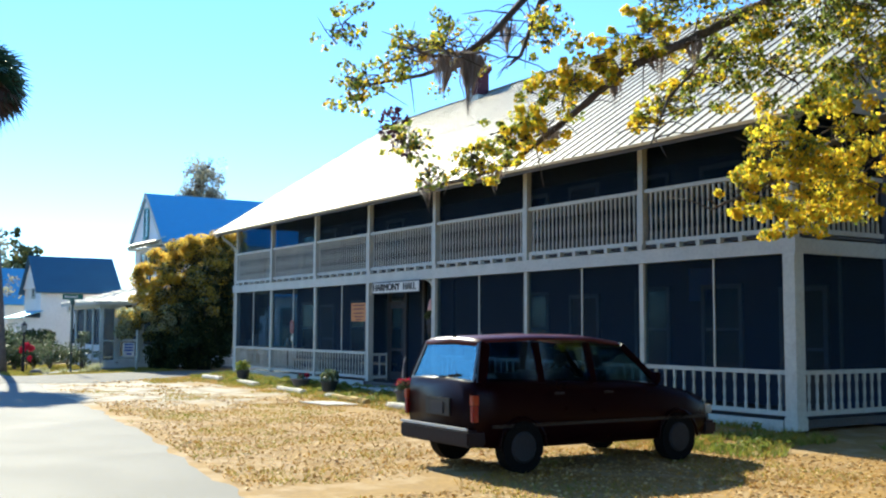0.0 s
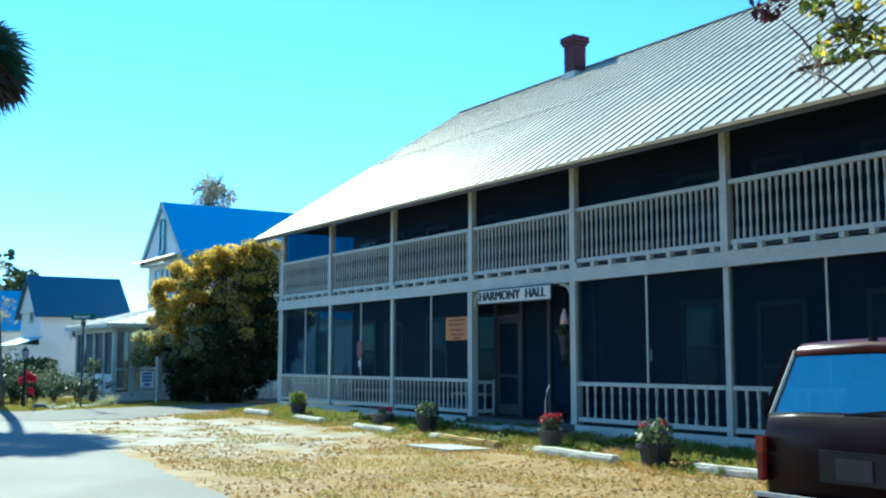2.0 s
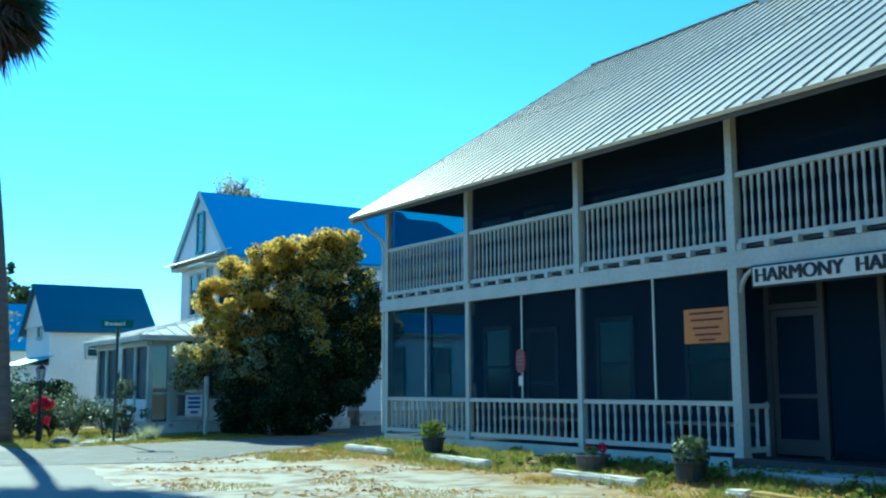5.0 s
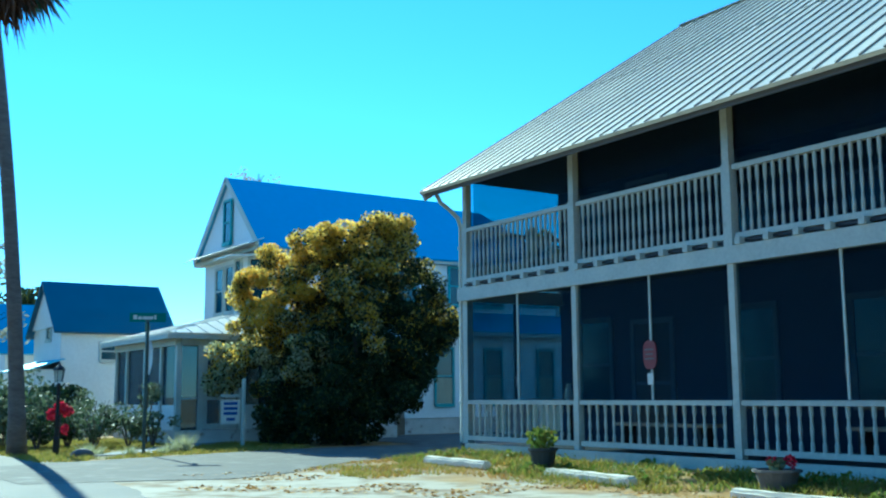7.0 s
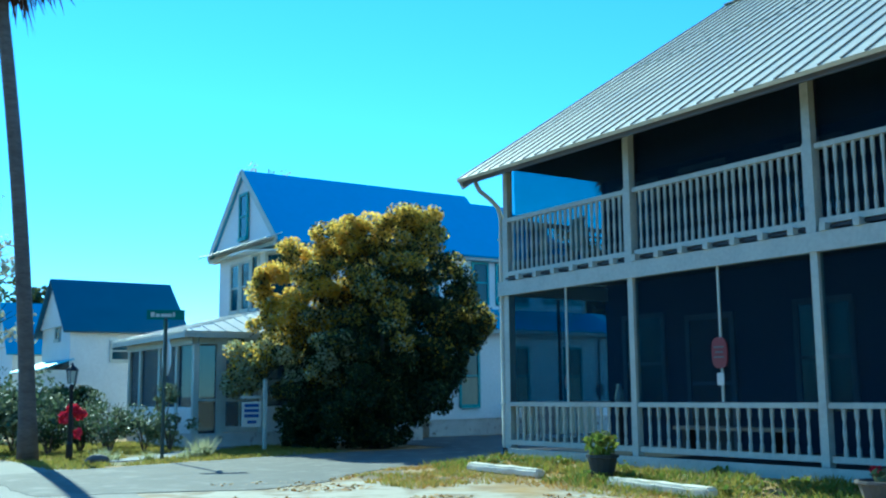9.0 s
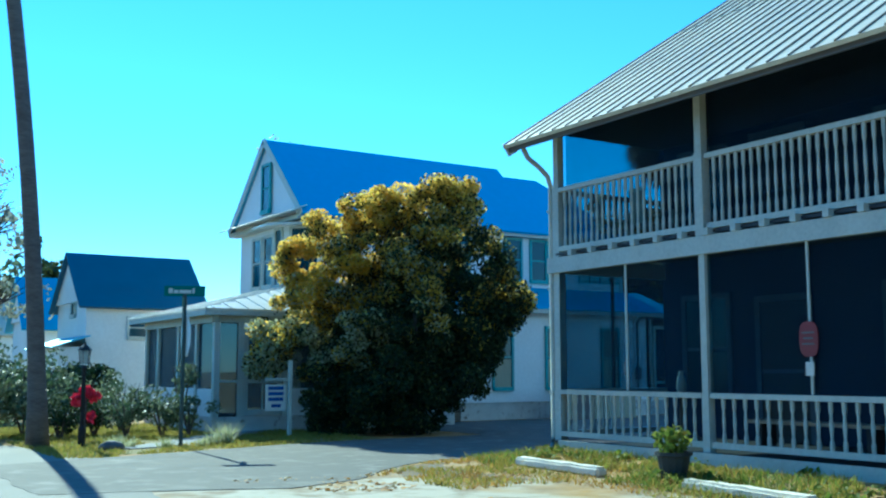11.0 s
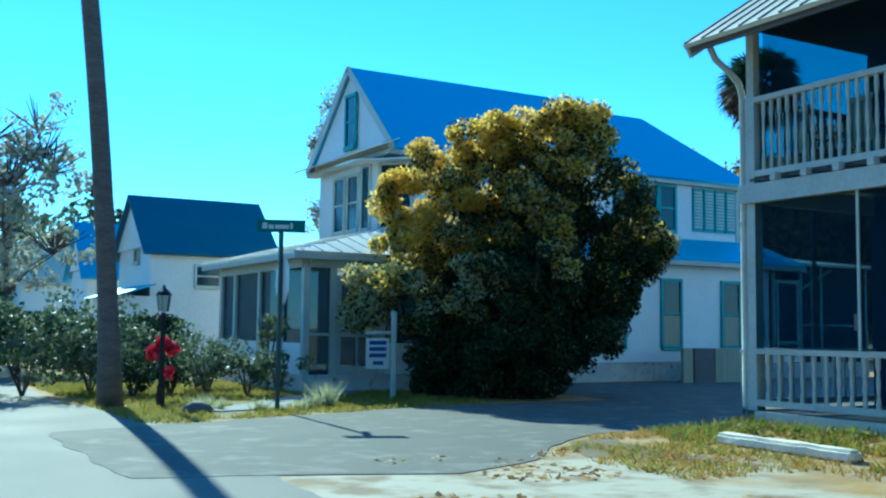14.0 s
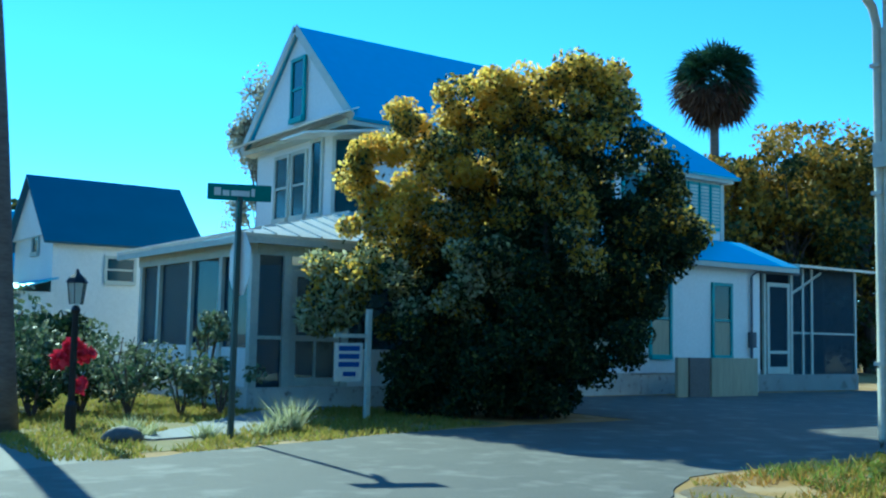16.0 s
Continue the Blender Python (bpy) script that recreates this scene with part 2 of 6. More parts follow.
GREEN_GRASS = leaf_mat("green_weeds", [(0.15, 0.22, 0.03), (0.26, 0.29, 0.045), (0.1, 0.16, 0.02), (0.36, 0.3, 0.05)], 0.5, 0.6)
FALLEN = leaf_mat("fallen_leaves", [(0.66, 0.42, 0.1), (0.44, 0.24, 0.05), (0.78, 0.6, 0.28), (0.3, 0.16, 0.04), (0.7, 0.52, 0.2)], 0.2, 0.7)
RED_PETAL = leaf_mat("red_petals", [(0.62, 0.02, 0.07), (0.46, 0.012, 0.05), (0.7, 0.06, 0.12)], 0.3)
PINK_PETAL = leaf_mat("pink_petals", [(0.6, 0.06, 0.15), (0.5, 0.03, 0.1), (0.7, 0.15, 0.25)], 0.3)
FAR_LEAF = leaf_mat("far_tree_leaves", [(0.03, 0.05, 0.02), (0.3, 0.24, 0.04), (0.08, 0.09, 0.02), (0.42, 0.28, 0.04), (0.05, 0.07, 0.02)], 0.45)
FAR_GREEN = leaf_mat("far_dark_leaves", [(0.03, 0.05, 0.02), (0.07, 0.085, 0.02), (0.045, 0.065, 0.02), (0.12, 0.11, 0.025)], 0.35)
FAR_GOLD = leaf_mat("far_sunlit_leaves", [(0.46, 0.3, 0.028), (0.3, 0.21, 0.026), (0.48, 0.28, 0.02), (0.12, 0.11, 0.022)], 0.45)
# Leaf colours paled to carry the haze over the distant trees.
PALE_LEAF = leaf_mat("hazed_pale_leaves", [(0.34, 0.35, 0.25), (0.44, 0.43, 0.32), (0.22, 0.24, 0.17)], 0.45)


# ---- mesh helpers ----
def box(bm, x0, y0, z0, x1, y1, z1):
    v = [bm.verts.new(p) for p in ((x0, y0, z0), (x1, y0, z0), (x1, y1, z0), (x0, y1, z0), (x0, y0, z1), (x1, y0, z1), (x1, y1, z1), (x0, y1, z1))]
    for f in ((3, 2, 1, 0), (4, 5, 6, 7), (0, 1, 5, 4), (1, 2, 6, 5), (2, 3, 7, 6), (3, 0, 4, 7)):
        bm.faces.new([v[i] for i in f])
    return bm


def B(*boxes, bevel=0.0):
    bm = bmesh.new()
    for b in boxes:
        box(bm, *b)
    if bevel:
        bmesh.ops.bevel(bm, geom=bm.edges[:], offset=bevel, segments=1, affect="EDGES")
    return bm


def bar(bm, p, q, w, h, up=(0, 0, 1)):
    """A square bar from p to q, w wide and h high."""
    p, q = Vector(p), Vector(q)
    d = (q - p).normalized()
    s = d.cross(Vector(up))
    s = (s if s.length > 1e-4 else Vector((1, 0, 0))).normalized()
    u = s.cross(d)
    c = [(-w / 2, -h / 2), (w / 2, -h / 2), (w / 2, h / 2), (-w / 2, h / 2)]
    a = [bm.verts.new(p + s * i + u * j) for i, j in c]
    b = [bm.verts.new(q + s * i + u * j) for i, j in c]
    bm.faces.new(a)
    bm.faces.new(b[::-1])
    for i in range(4):
        k = (i + 1) % 4
        bm.faces.new((a[i], b[i], b[k], a[k]))
    return bm


def tube(bm, pts, radii, n=8):
    """A round tube through points."""
    pts = [Vector(p) for p in pts]
    rings = []
    for i, p in enumerate(pts):
        d = (pts[min(i + 1, len(pts) - 1)] - pts[max(i - 1, 0)]).normalized()
        s = d.orthogonal().normalized() if abs(d.z) > 0.95 else d.cross(Vector((0, 0, 1))).normalized()
        u = s.cross(d)
        r = radii[i] if hasattr(radii, "__len__") else radii
        rings.append([bm.verts.new(p + (s * math.cos(2 * math.pi * k / n) + u * math.sin(2 * math.pi * k / n)) * r) for k in range(n)])
    for a, b in zip(rings, rings[1:]):
        for k in range(n):
            bm.faces.new((a[k], a[(k + 1) % n], b[(k + 1) % n], b[k]))
    bm.faces.new(rings[0][::-1])
    bm.faces.new(rings[-1])
    return bm


def lathe(bm, at, profile, n=12):
    """A turned body about a vertical axis; profile rows of (radius, height)."""
    x, y, z = at
    rings = [[bm.verts.new((x + r * math.cos(2 * math.pi * k / n), y + r * math.sin(2 * math.pi * k / n), z + h)) for k in range(n)] for r, h in profile]
    for a, b in zip(rings, rings[1:]):
        for k in range(n):
            bm.faces.new((a[k], a[(k + 1) % n], b[(k + 1) % n], b[k]))
    bm.faces.new(rings[0][::-1])
    bm.faces.new(rings[-1])
    return bm


def slab(bm, corners, thick):
    """A plate under the given corners."""
    c = [Vector(p) for p in corners]
    n = (c[1] - c[0]).cross(c[2] - c[0]).normalized()
    n = n if n.z >= 0 else -n
    a = [bm.verts.new(p) for p in c]
    b = [bm.verts.new(p - n * thick) for p in c]
    bm.faces.new(a)
    bm.faces.new(b[::-1])
    for i in range(len(c)):
        k = (i + 1) % len(c)
        bm.faces.new((a[i], b[i], b[k], a[k]))
    return bm


def data_of(name, bm, material, smooth=False):
    bmesh.ops.recalc_face_normals(bm, faces=bm.faces[:])
    me = bpy.data.meshes.new(name)
    bm.to_mesh(me)
    bm.free()
    for m in material if isinstance(material, (list, tuple)) else [material]:
        me.materials.append(m)
    if smooth:
        me.polygons.foreach_set("use_smooth", [True] * len(me.polygons))
    return me


def thing(name, at, label, category, group="", kind=""):
    ob = new(name)
    ob.empty_display_size = 0.2
    ob.location = at
    return tagged(ob, label, category, group, kind)


def under(ob, parent):
    ob.parent = parent
    if parent.parent is None and parent.type == "EMPTY":
        ob.matrix_parent_inverse = Matrix.Translation(parent.location).inverted()
    return ob


def part(name, bm, material, parent, label="", smooth=False):
    ob = under(new(name, data_of(name, bm, material, smooth)), parent)
    return tagged(ob, label)


def piece(name, me, at, parent):
    ob = under(new(name, me), parent)
    ob.location = at
    return ob


def solid(name, bm, material, label, category, group="", kind="", smooth=False):
    return tagged(new(name, data_of(name, bm, material, smooth)), label, category, group, kind)


rng = np.random.default_rng(7)


def leaves_data(name, centres, size, materials, which=None, flat=0.0, long=1.6, smooth_up=0.0):
    """Many small leaves as one mesh: a folded rhombus at each centre, turned at random."""
    n = len(centres)
    c = np.asarray(centres, float)
    d = rng.normal(size=(n, 3))
    d[:, 2] *= 1 - flat
    d /= np.linalg.norm(d, axis=1)[:, None]
    e = rng.normal(size=(n, 3))
    e[:, 2] *= 1 - flat
    e -= d * (e * d).sum(1)[:, None]
    e /= np.linalg.norm(e, axis=1)[:, None]
    s = size * rng.uniform(0.6, 1.3, (n, 1))
    v = np.stack([c - d * s * long / 2, c + e * s / 2, c + d * s * long / 2, c - e * s / 2], 1).reshape(-1, 3)
    me = bpy.data.meshes.new(name)
    me.vertices.add(4 * n)
    me.vertices.foreach_set("co", v.ravel())
    me.loops.add(4 * n)
    me.loops.foreach_set("vertex_index", np.arange(4 * n, dtype=np.int32))
    me.polygons.add(n)
    me.polygons.foreach_set("loop_start", np.arange(0, 4 * n, 4, dtype=np.int32))
    for m in materials:
        me.materials.append(m)
    if which is not None:
        me.polygons.foreach_set("material_index", np.asarray(which, dtype=np.int32))
    me.update(calc_edges=True)
    return me


def blades_data(name, feet, tall, wide, materials, lean=0.4):
    """Grass: one narrow upright triangle a blade."""
    n = len(feet)
    f = np.asarray(feet, float)
    a = rng.uniform(0, 2 * math.pi, n)
    s = np.stack([np.cos(a), np.sin(a), np.zeros(n)], 1) * wide * rng.uniform(0.6, 1.4, (n, 1))
    h = tall * rng.uniform(0.4, 1.2, (n, 1))
    top = f + np.concatenate([rng.normal(size=(n, 2)) * lean * h, h], 1)
    v = np.stack([f - s, f + s, top], 1).reshape(-1, 3)
    me = bpy.data.meshes.new(name)
    me.vertices.add(3 * n)
    me.vertices.foreach_set("co", v.ravel())
    me.loops.add(3 * n)
    me.loops.foreach_set("vertex_index", np.arange(3 * n, dtype=np.int32))
    me.polygons.add(n)
    me.polygons.foreach_set("loop_start", np.arange(0, 3 * n, 3, dtype=np.int32))
    for m in materials:
        me.materials.append(m)
    if len(materials) > 1:
        pick = [int(noise.noise((x * 0.7, y * 0.7, 5.0)) + rng.normal() * 0.25 > 0) for x, y, _ in f]
        me.polygons.foreach_set("material_index", np.asarray(pick, dtype=np.int32))
    me.update(calc_edges=True)
    return me


def ball_points(centre, radius, n, squash=1.0, shell=0.55):
    p = rng.normal(size=(n, 3))
    p /= np.linalg.norm(p, axis=1)[:, None]
    p *= (rng.uniform(shell ** 3, 1, (n, 1))) ** (1 / 3) * radius
    p[:, 2] *= squash
    return p + np.asarray(centre)


# ---- ground ----
def rise(x, y):
    """The ground's height: a lot a little below the hall's foot, level elsewhere."""
    k = min(max((x - 11.8) / 1.4, 0), 1) * min(max((35.2 - y) / 1.0, 0), 1) * min(max((y - 6) / 5, 0), 1)
    return -0.16 + 0.15 * k


def ground_material():
    m = mat("ground", (0.4, 0.25, 0.05), (0.24, 0.145, 0.035), 0.9, fine=14, coarse=0.9, bump=0.9, stain=(0.4, 0.28, 0.12), stain_at=(0.5, 0.62))
    nt = m.node_tree
    L, N = nt.links.new, nt.nodes.new
    p = nt.nodes["Principled BSDF"]
    old = p.inputs["Base Color"].links[0].from_socket
    co, wob = N("ShaderNodeTexCoord"), N("ShaderNodeTexNoise")
    wob.inputs["Scale"].default_value, wob.inputs["Detail"].default_value = 0.9, 8
    L(co.outputs["Object"], wob.inputs["Vector"])
    # bare sand in the middle of the lot
    sub = N("ShaderNodeVectorMath")
    sub.operation = "SUBTRACT"
    L(co.outputs["Object"], sub.inputs[0])
    sub.inputs[1].default_value = (8.3, 28.2, 0)
    mul = N("ShaderNodeVectorMath")
    mul.operation = "MULTIPLY"
    L(sub.outputs[0], mul.inputs[0])
    mul.inputs[1].default_value = (0.31, 0.165, 0)
    ln = N("ShaderNodeVectorMath")
    ln.operation = "LENGTH"
    L(mul.outputs[0], ln.inputs[0])
    mad = N("ShaderNodeMath")
    mad.operation = "MULTIPLY_ADD"
    L(wob.outputs[0], mad.inputs[0])
    mad.inputs[1].default_value = 1.5
    L(ln.outputs["Value"], mad.inputs[2])
    r = N("ShaderNodeValToRGB")
    r.color_ramp.elements[0].position, r.color_ramp.elements[1].position = 0.62, 0.78
    r.color_ramp.elements[0].color, r.color_ramp.elements[1].color = (1, 1, 1, 1), (0, 0, 0, 1)
    half = N("ShaderNodeMath")
    half.operation = "MULTIPLY"
    half.inputs[1].default_value = 0.4
    L(mad.outputs[0], half.inputs[0])
    L(half.outputs[0], r.inputs[0])
    n3 = N("ShaderNodeTexNoise")
    n3.inputs["Scale"].default_value, n3.inputs["Detail"].default_value = 2.4, 9
    mp = N("ShaderNodeMapping")
    mp.inputs["Scale"].default_value = (1, 1, 1)
    L(co.outputs["Object"], mp.inputs[0])
    L(mp.outputs[0], n3.inputs["Vector"])
    sand = N("ShaderNodeValToRGB")
    sand.color_ramp.elements[0].position, sand.color_ramp.elements[1].position = 0.36, 0.56
    sand.color_ramp.elements[0].color, sand.color_ramp.elements[1].color = (0.24, 0.18, 0.1, 1), (0.47, 0.42, 0.31, 1)
    L(n3.outputs[0], sand.inputs[0])
    mx = N("ShaderNodeMix")
    mx.data_type = "RGBA"
    L(r.outputs[0], mx.inputs[0])
    L(old, mx.inputs[6])
    L(sand.outputs[0], mx.inputs[7])
    L(mx.outputs[2], p.inputs["Base Color"])
    return m


def make_ground():
    xs = [-3000, -600, -150, -60, -25] + [x * 0.7 for x in range(-15, 45)] + [40, 60, 100, 200, 600, 3000]
    ys = [-3000, -600, -150, -40] + [y * 0.7 for y in range(-15, 75)] + [60, 75, 100, 150, 250, 600, 3000]
    bm = bmesh.new()
    rows = [[bm.verts.new((x, y, rise(x, y))) for x in xs] for y in ys]
    for a, b in zip(rows, rows[1:]):
        for i in range(len(xs) - 1):
            bm.faces.new((a[i], a[i + 1], b[i + 1], b[i]))
    solid("ground", bm, ground_material(), "sandy ground with dry grass and fallen leaves", "ground", kind="structure", smooth=True)


ASPHALT = mat("worn_asphalt", (0.142, 0.136, 0.115), (0.09, 0.086, 0.074), 0.85, fine=60, coarse=1.2, bump=0.5, stain=(0.22, 0.21, 0.18), stain_at=(0.52, 0.75))
ROAD = mat("pale_road", (0.2, 0.19, 0.16), (0.15, 0.143, 0.12), 0.8, fine=70, coarse=0.7, bump=0.4)


CONCRETE_GREY = mat("grey_drive", (0.3, 0.31, 0.3), (0.22, 0.225, 0.22), 0.85, fine=50, coarse=1.4, stain=(0.16, 0.16, 0.15))


def sheet(name, outline, lift, material, label, category):
    """A patch of paving over the ground, with a ragged edge."""
    bm = bmesh.new()
    pts = []
    for (x0, y0), (x1, y1) in zip(outline, outline[1:] + outline[:1]):
        n = max(1, min(90, int(math.hypot(x1 - x0, y1 - y0) / 0.2)))
        for i in range(n):
            x, y = x0 + (x1 - x0) * i / n, y0 + (y1 - y0) * i / n
            w = 0.13 if n > 1 and abs(x) < 60 and -5 < y < 70 else 0
            pts.append((x + w * (noise.noise((x * 1.3, y * 1.3, 3)) + 0.25 * noise.noise((x * 3, y * 3, 3))), y + w * (noise.noise((x * 1.3, y * 1.3, 9)) + 0.25 * noise.noise((x * 3, y * 3, 9)))))
    flat, edges, faces, *_ = mathutils.geometry.delaunay_2d_cdt([Vector(p) for p in pts], [], [list(range(len(pts)))], 1, 1e-4)
    top = [bm.verts.new((v.x, v.y, -0.16 + lift)) for v in flat]
    for f in faces:
        bm.faces.new([top[i] for i in f])
    rim = [e for e in bm.edges if len(e.link_faces) == 1]
    out = bmesh.ops.extrude_edge_only(bm, edges=rim)["geom"]
    for v in out:
        if isinstance(v, bmesh.types.BMVert):
            v.co.z = -0.18
    bmesh.ops.recalc_face_normals(bm, faces=bm.faces[:])
    solid(name, bm, material, label, category, kind="structure")


make_ground()
sheet("road", [(-9, -80), (2.6, -6), (4.1, 9.4), (5.2, 17), (5.9, 23.5), (6.3, 30), (6.9, 34), (7.4, 38.3), (6.7, 43.2), (6.9, 60), (8, 90), (12, 300), (-4, 300), (-3, 90), (-3.5, 45), (-5, 20), (-7, -10), (-20, -80)], 0.005, ROAD, "pale grey worn asphalt street", "road")
sheet("side_street", [(5.6, 33.8), (8.4, 32.8), (9.6, 33.3), (10.4, 34.2), (11.8, 35.2), (14.2, 35.3), (45, 35.6), (60, 36), (60, 41.2), (24, 40.6), (14, 40.3), (12.3, 40.05), (9.7, 39.3), (7.5, 38.6), (5.6, 38.0)], 0.01, ASPHALT, "cracked grey asphalt side street", "street")
sheet("front_path", [(8.2, 40.75), (9.0, 41.1), (9.9, 42.2), (10.9, 43.5), (12.3, 44.4), (13.2, 44.4), (12.0, 43.2), (10.9, 41.9), (9.7, 40.55), (8.5, 40.3)], 0.025, CONCRETE_GREY, "pale concrete garden path to the porch", "path")

sheet("driveway", [(16.4, 40.1), (34, 40.5), (34, 45.7), (16.6, 45.7)], 0.006, ASPHALT, "worn grey asphalt drive along the side of the house", "driveway")
LAWN = mat("lawn_ground", (0.24, 0.2, 0.045), (0.15, 0.125, 0.035), 0.9, fine=25, coarse=1.6, bump=0.9, stain=(0.34, 0.24, 0.1), stain_at=(0.55, 0.7))
sheet("garden_lawn", [(7.2, 38.9), (9.7, 39.6), (12.3, 40.25), (14, 40.6), (13.8, 44.1), (11.2, 44.1), (10.8, 52), (7.4, 52), (6.95, 43.2)], 0.004, LAWN, "yellow-green lawn of the corner garden", "lawn")
VERGE = mat("dry_verge", (0.22, 0.145, 0.045), (0.13, 0.1, 0.06), 0.9, fine=25, coarse=2.5, bump=0.9, stain=(0.2, 0.18, 0.15), stain_at=(0.5, 0.7))
sheet("corner_verge", [(10.2, 33.4), (10.9, 34.5), (12.0, 35.0), (13.55, 35.05), (13.5, 31.8), (12.6, 31.2), (11.0, 32.2)], 0.004, VERGE, "patch of yellow-green grass at the street corner", "grass verge")

# ---- the hall ----
PX = 13.75
PY = [34.33, 31.07, 27.70, 24.27, 20.81, 17.03, 13.39, 9.92]
WALL_X, BACK_X = 16.15, 26.3
FLOOR_1, BEAM_LO, BEAM_HI, RAIL_LO, RAIL_HI, CEIL = 0.16, 2.87, 3.12, 3.22, 4.28, 5.2
EAVE = (13.0, 5.02)
RIDGE = (20.6, 9.95)
Y0, Y1 = 9.35, 34.8
hall = thing("hall", (PX, 22, 0), "long white two-storey wooden hall with double porch and tin roof", "building")


def turned(tall, r=0.028):
    """A flat-sawn baluster, waisted in the middle."""
    bm = bmesh.new()
    lathe(bm, (0, 0, 0), [(r, 0), (r, tall * 0.17), (r * 0.6, tall * 0.24), (r * 0.95, tall * 0.45), (r * 0.6, tall * 0.72), (r * 1.05, tall * 0.8), (r * 1.05, tall)], 6)
    return data_of("baluster", bm, WHITE)


def railing(name, y0, y1, z0, z1, me, step, x=PX, along="y", parent=hall):
    """A rail with its balusters between two posts."""
    bm = bmesh.new()
    if along == "y":
        box(bm, x - 0.05, y0, z1 - 0.07, x + 0.05, y1, z1)
    else:
        box(bm, y0, x - 0.05, z1 - 0.07, y1, x + 0.05, z1)
    r = part(name, bm, WHITE, parent)
    part("bottom_rail", B((x - 0.035, y0, z0, x + 0.035, y1, z0 + 0.08) if along == "y" else (y0, x - 0.035, z0, y1, x + 0.035, z0 + 0.08)), WHITE, r)
    n = max(1, round((y1 - y0) / step) - 1)
    for i in range(n):
        a = y0 + (y1 - y0) * (i + 1) / (n + 1)
        piece("baluster", me, (x, a, z0 + 0.075) if along == "y" else (a, x, z0 + 0.075), r)


up_bal = turned(RAIL_HI - RAIL_LO - 0.14, 0.026)
low_bal = turned(0.96 - 0.22 - 0.14, 0.029)
for i, y in enumerate(PY):
    w = 0.115 if i == 7 else 0.07 if i == 0 else 0.055
    if i in (3, 4):
        w = 0.08
    X = PX + (0.06 if i == 0 else 0.0)
    part("post", B((X - w, y - w, 0.0 if i else 0.02, X + w, y + w, BEAM_LO), (X - w * 1.12, y - w * 1.12, 0.0, X + w * 1.12, y + w * 1.12, 0.96 if i not in (3, 4, 7) else 0.2)), WHITE, hall)
    part("upper_post", B((X - 0.062, y - 0.062, BEAM_HI, X + 0.062, y + 0.062, CEIL), (X - 0.078, y - 0.078, BEAM_HI + 0.004, X + 0.078, y + 0.078, RAIL_HI + 0.02)), WHITE, hall)
for a, b in zip(PY, PY[1:]):
    railing("upper_railing", b + 0.1, a - 0.1, RAIL_LO, RAIL_HI, up_bal, 0.132)
    if a != PY[3]:
        railing("lower_railing", b + 0.08, a - 0.08, 0.22, 0.96, low_bal, 0.185 if b >= PY[3] else 0.232)
for y in (PY[0], PY[7]):
    railing("end_railing", PX + 0.12, WALL_X, RAIL_LO, RAIL_HI, up_bal, 0.132, x=y, along="x")
    railing("end_railing", PX + 0.12, WALL_X, 0.22, 0.96, low_bal, 0.21, x=y, along="x")
    part("end_beam", B((PX + 0.13, y - 0.07, BEAM_LO, WALL_X, y + 0.07, BEAM_HI)), WHITE, hall)
part("beam", B((PX - 0.09, Y0 + 0.45, BEAM_LO, PX + 0.09, Y1 - 0.33, BEAM_HI)), WHITE, hall)
part("upper_beam", B((PX - 0.08, Y0 + 0.45, CEIL, PX + 0.08, Y1 - 0.33, CEIL + 0.16)), WHITE, hall)
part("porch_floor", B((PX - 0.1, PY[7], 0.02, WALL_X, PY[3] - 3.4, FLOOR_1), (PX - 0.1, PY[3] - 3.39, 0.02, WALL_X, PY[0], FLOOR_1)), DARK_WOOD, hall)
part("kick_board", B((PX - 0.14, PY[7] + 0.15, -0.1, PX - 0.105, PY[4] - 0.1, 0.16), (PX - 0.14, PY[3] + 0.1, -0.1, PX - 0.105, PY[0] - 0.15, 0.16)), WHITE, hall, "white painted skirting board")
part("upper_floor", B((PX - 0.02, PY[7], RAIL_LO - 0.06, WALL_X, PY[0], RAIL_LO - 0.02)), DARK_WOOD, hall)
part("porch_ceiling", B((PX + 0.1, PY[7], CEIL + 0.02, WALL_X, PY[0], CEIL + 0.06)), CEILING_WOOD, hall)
joist = data_of("joist", B((-0.13, -0.045, 0, 0.4, 0.045, 0.1)), WHITE)
n = int((PY[0] - PY[7]) / 0.48)
for i in range(1, n):
    piece("joist", joist, (PX, PY[7] + (PY[0] - PY[7]) * i / n, BEAM_HI + 0.002), hall)
part("hall_wall", B((WALL_X, PY[7], -0.1, WALL_X + 0.2, PY[0], CEIL + 0.5), (WALL_X + 0.2, PY[7], -0.1, BACK_X, PY[7] + 0.2, CEIL + 0.2), (WALL_X + 0.2, PY[0] - 0.2, -0.1, BACK_X, PY[0], CEIL + 0.2), (BACK_X, PY[7], -0.1, BACK_X + 0.2, PY[0], CEIL + 0.2)), HALL_WALL, hall, "board wall behind the porch, shade put into its colour")
for y in (PY[7] + 0.1, PY[0] - 0.1):
    bm = bmesh.new()
    slab(bm, [(PX + 0.3, y, CEIL + 0.22), (RIDGE[0], y, RIDGE[1] - 0.25), (2 * RIDGE[0] - PX - 0.3, y, CEIL + 0.22)], 0.01)
    part("gable_wall", bm, WHITE_WALL, hall)

# roof: a plate for each slope, and raised seams
bm = bmesh.new()
slab(bm, [(EAVE[0], Y0, EAVE[1]), (RIDGE[0], Y0, RIDGE[1]), (RIDGE[0], Y1, RIDGE[1]), (EAVE[0], Y1, EAVE[1])], 0.06)
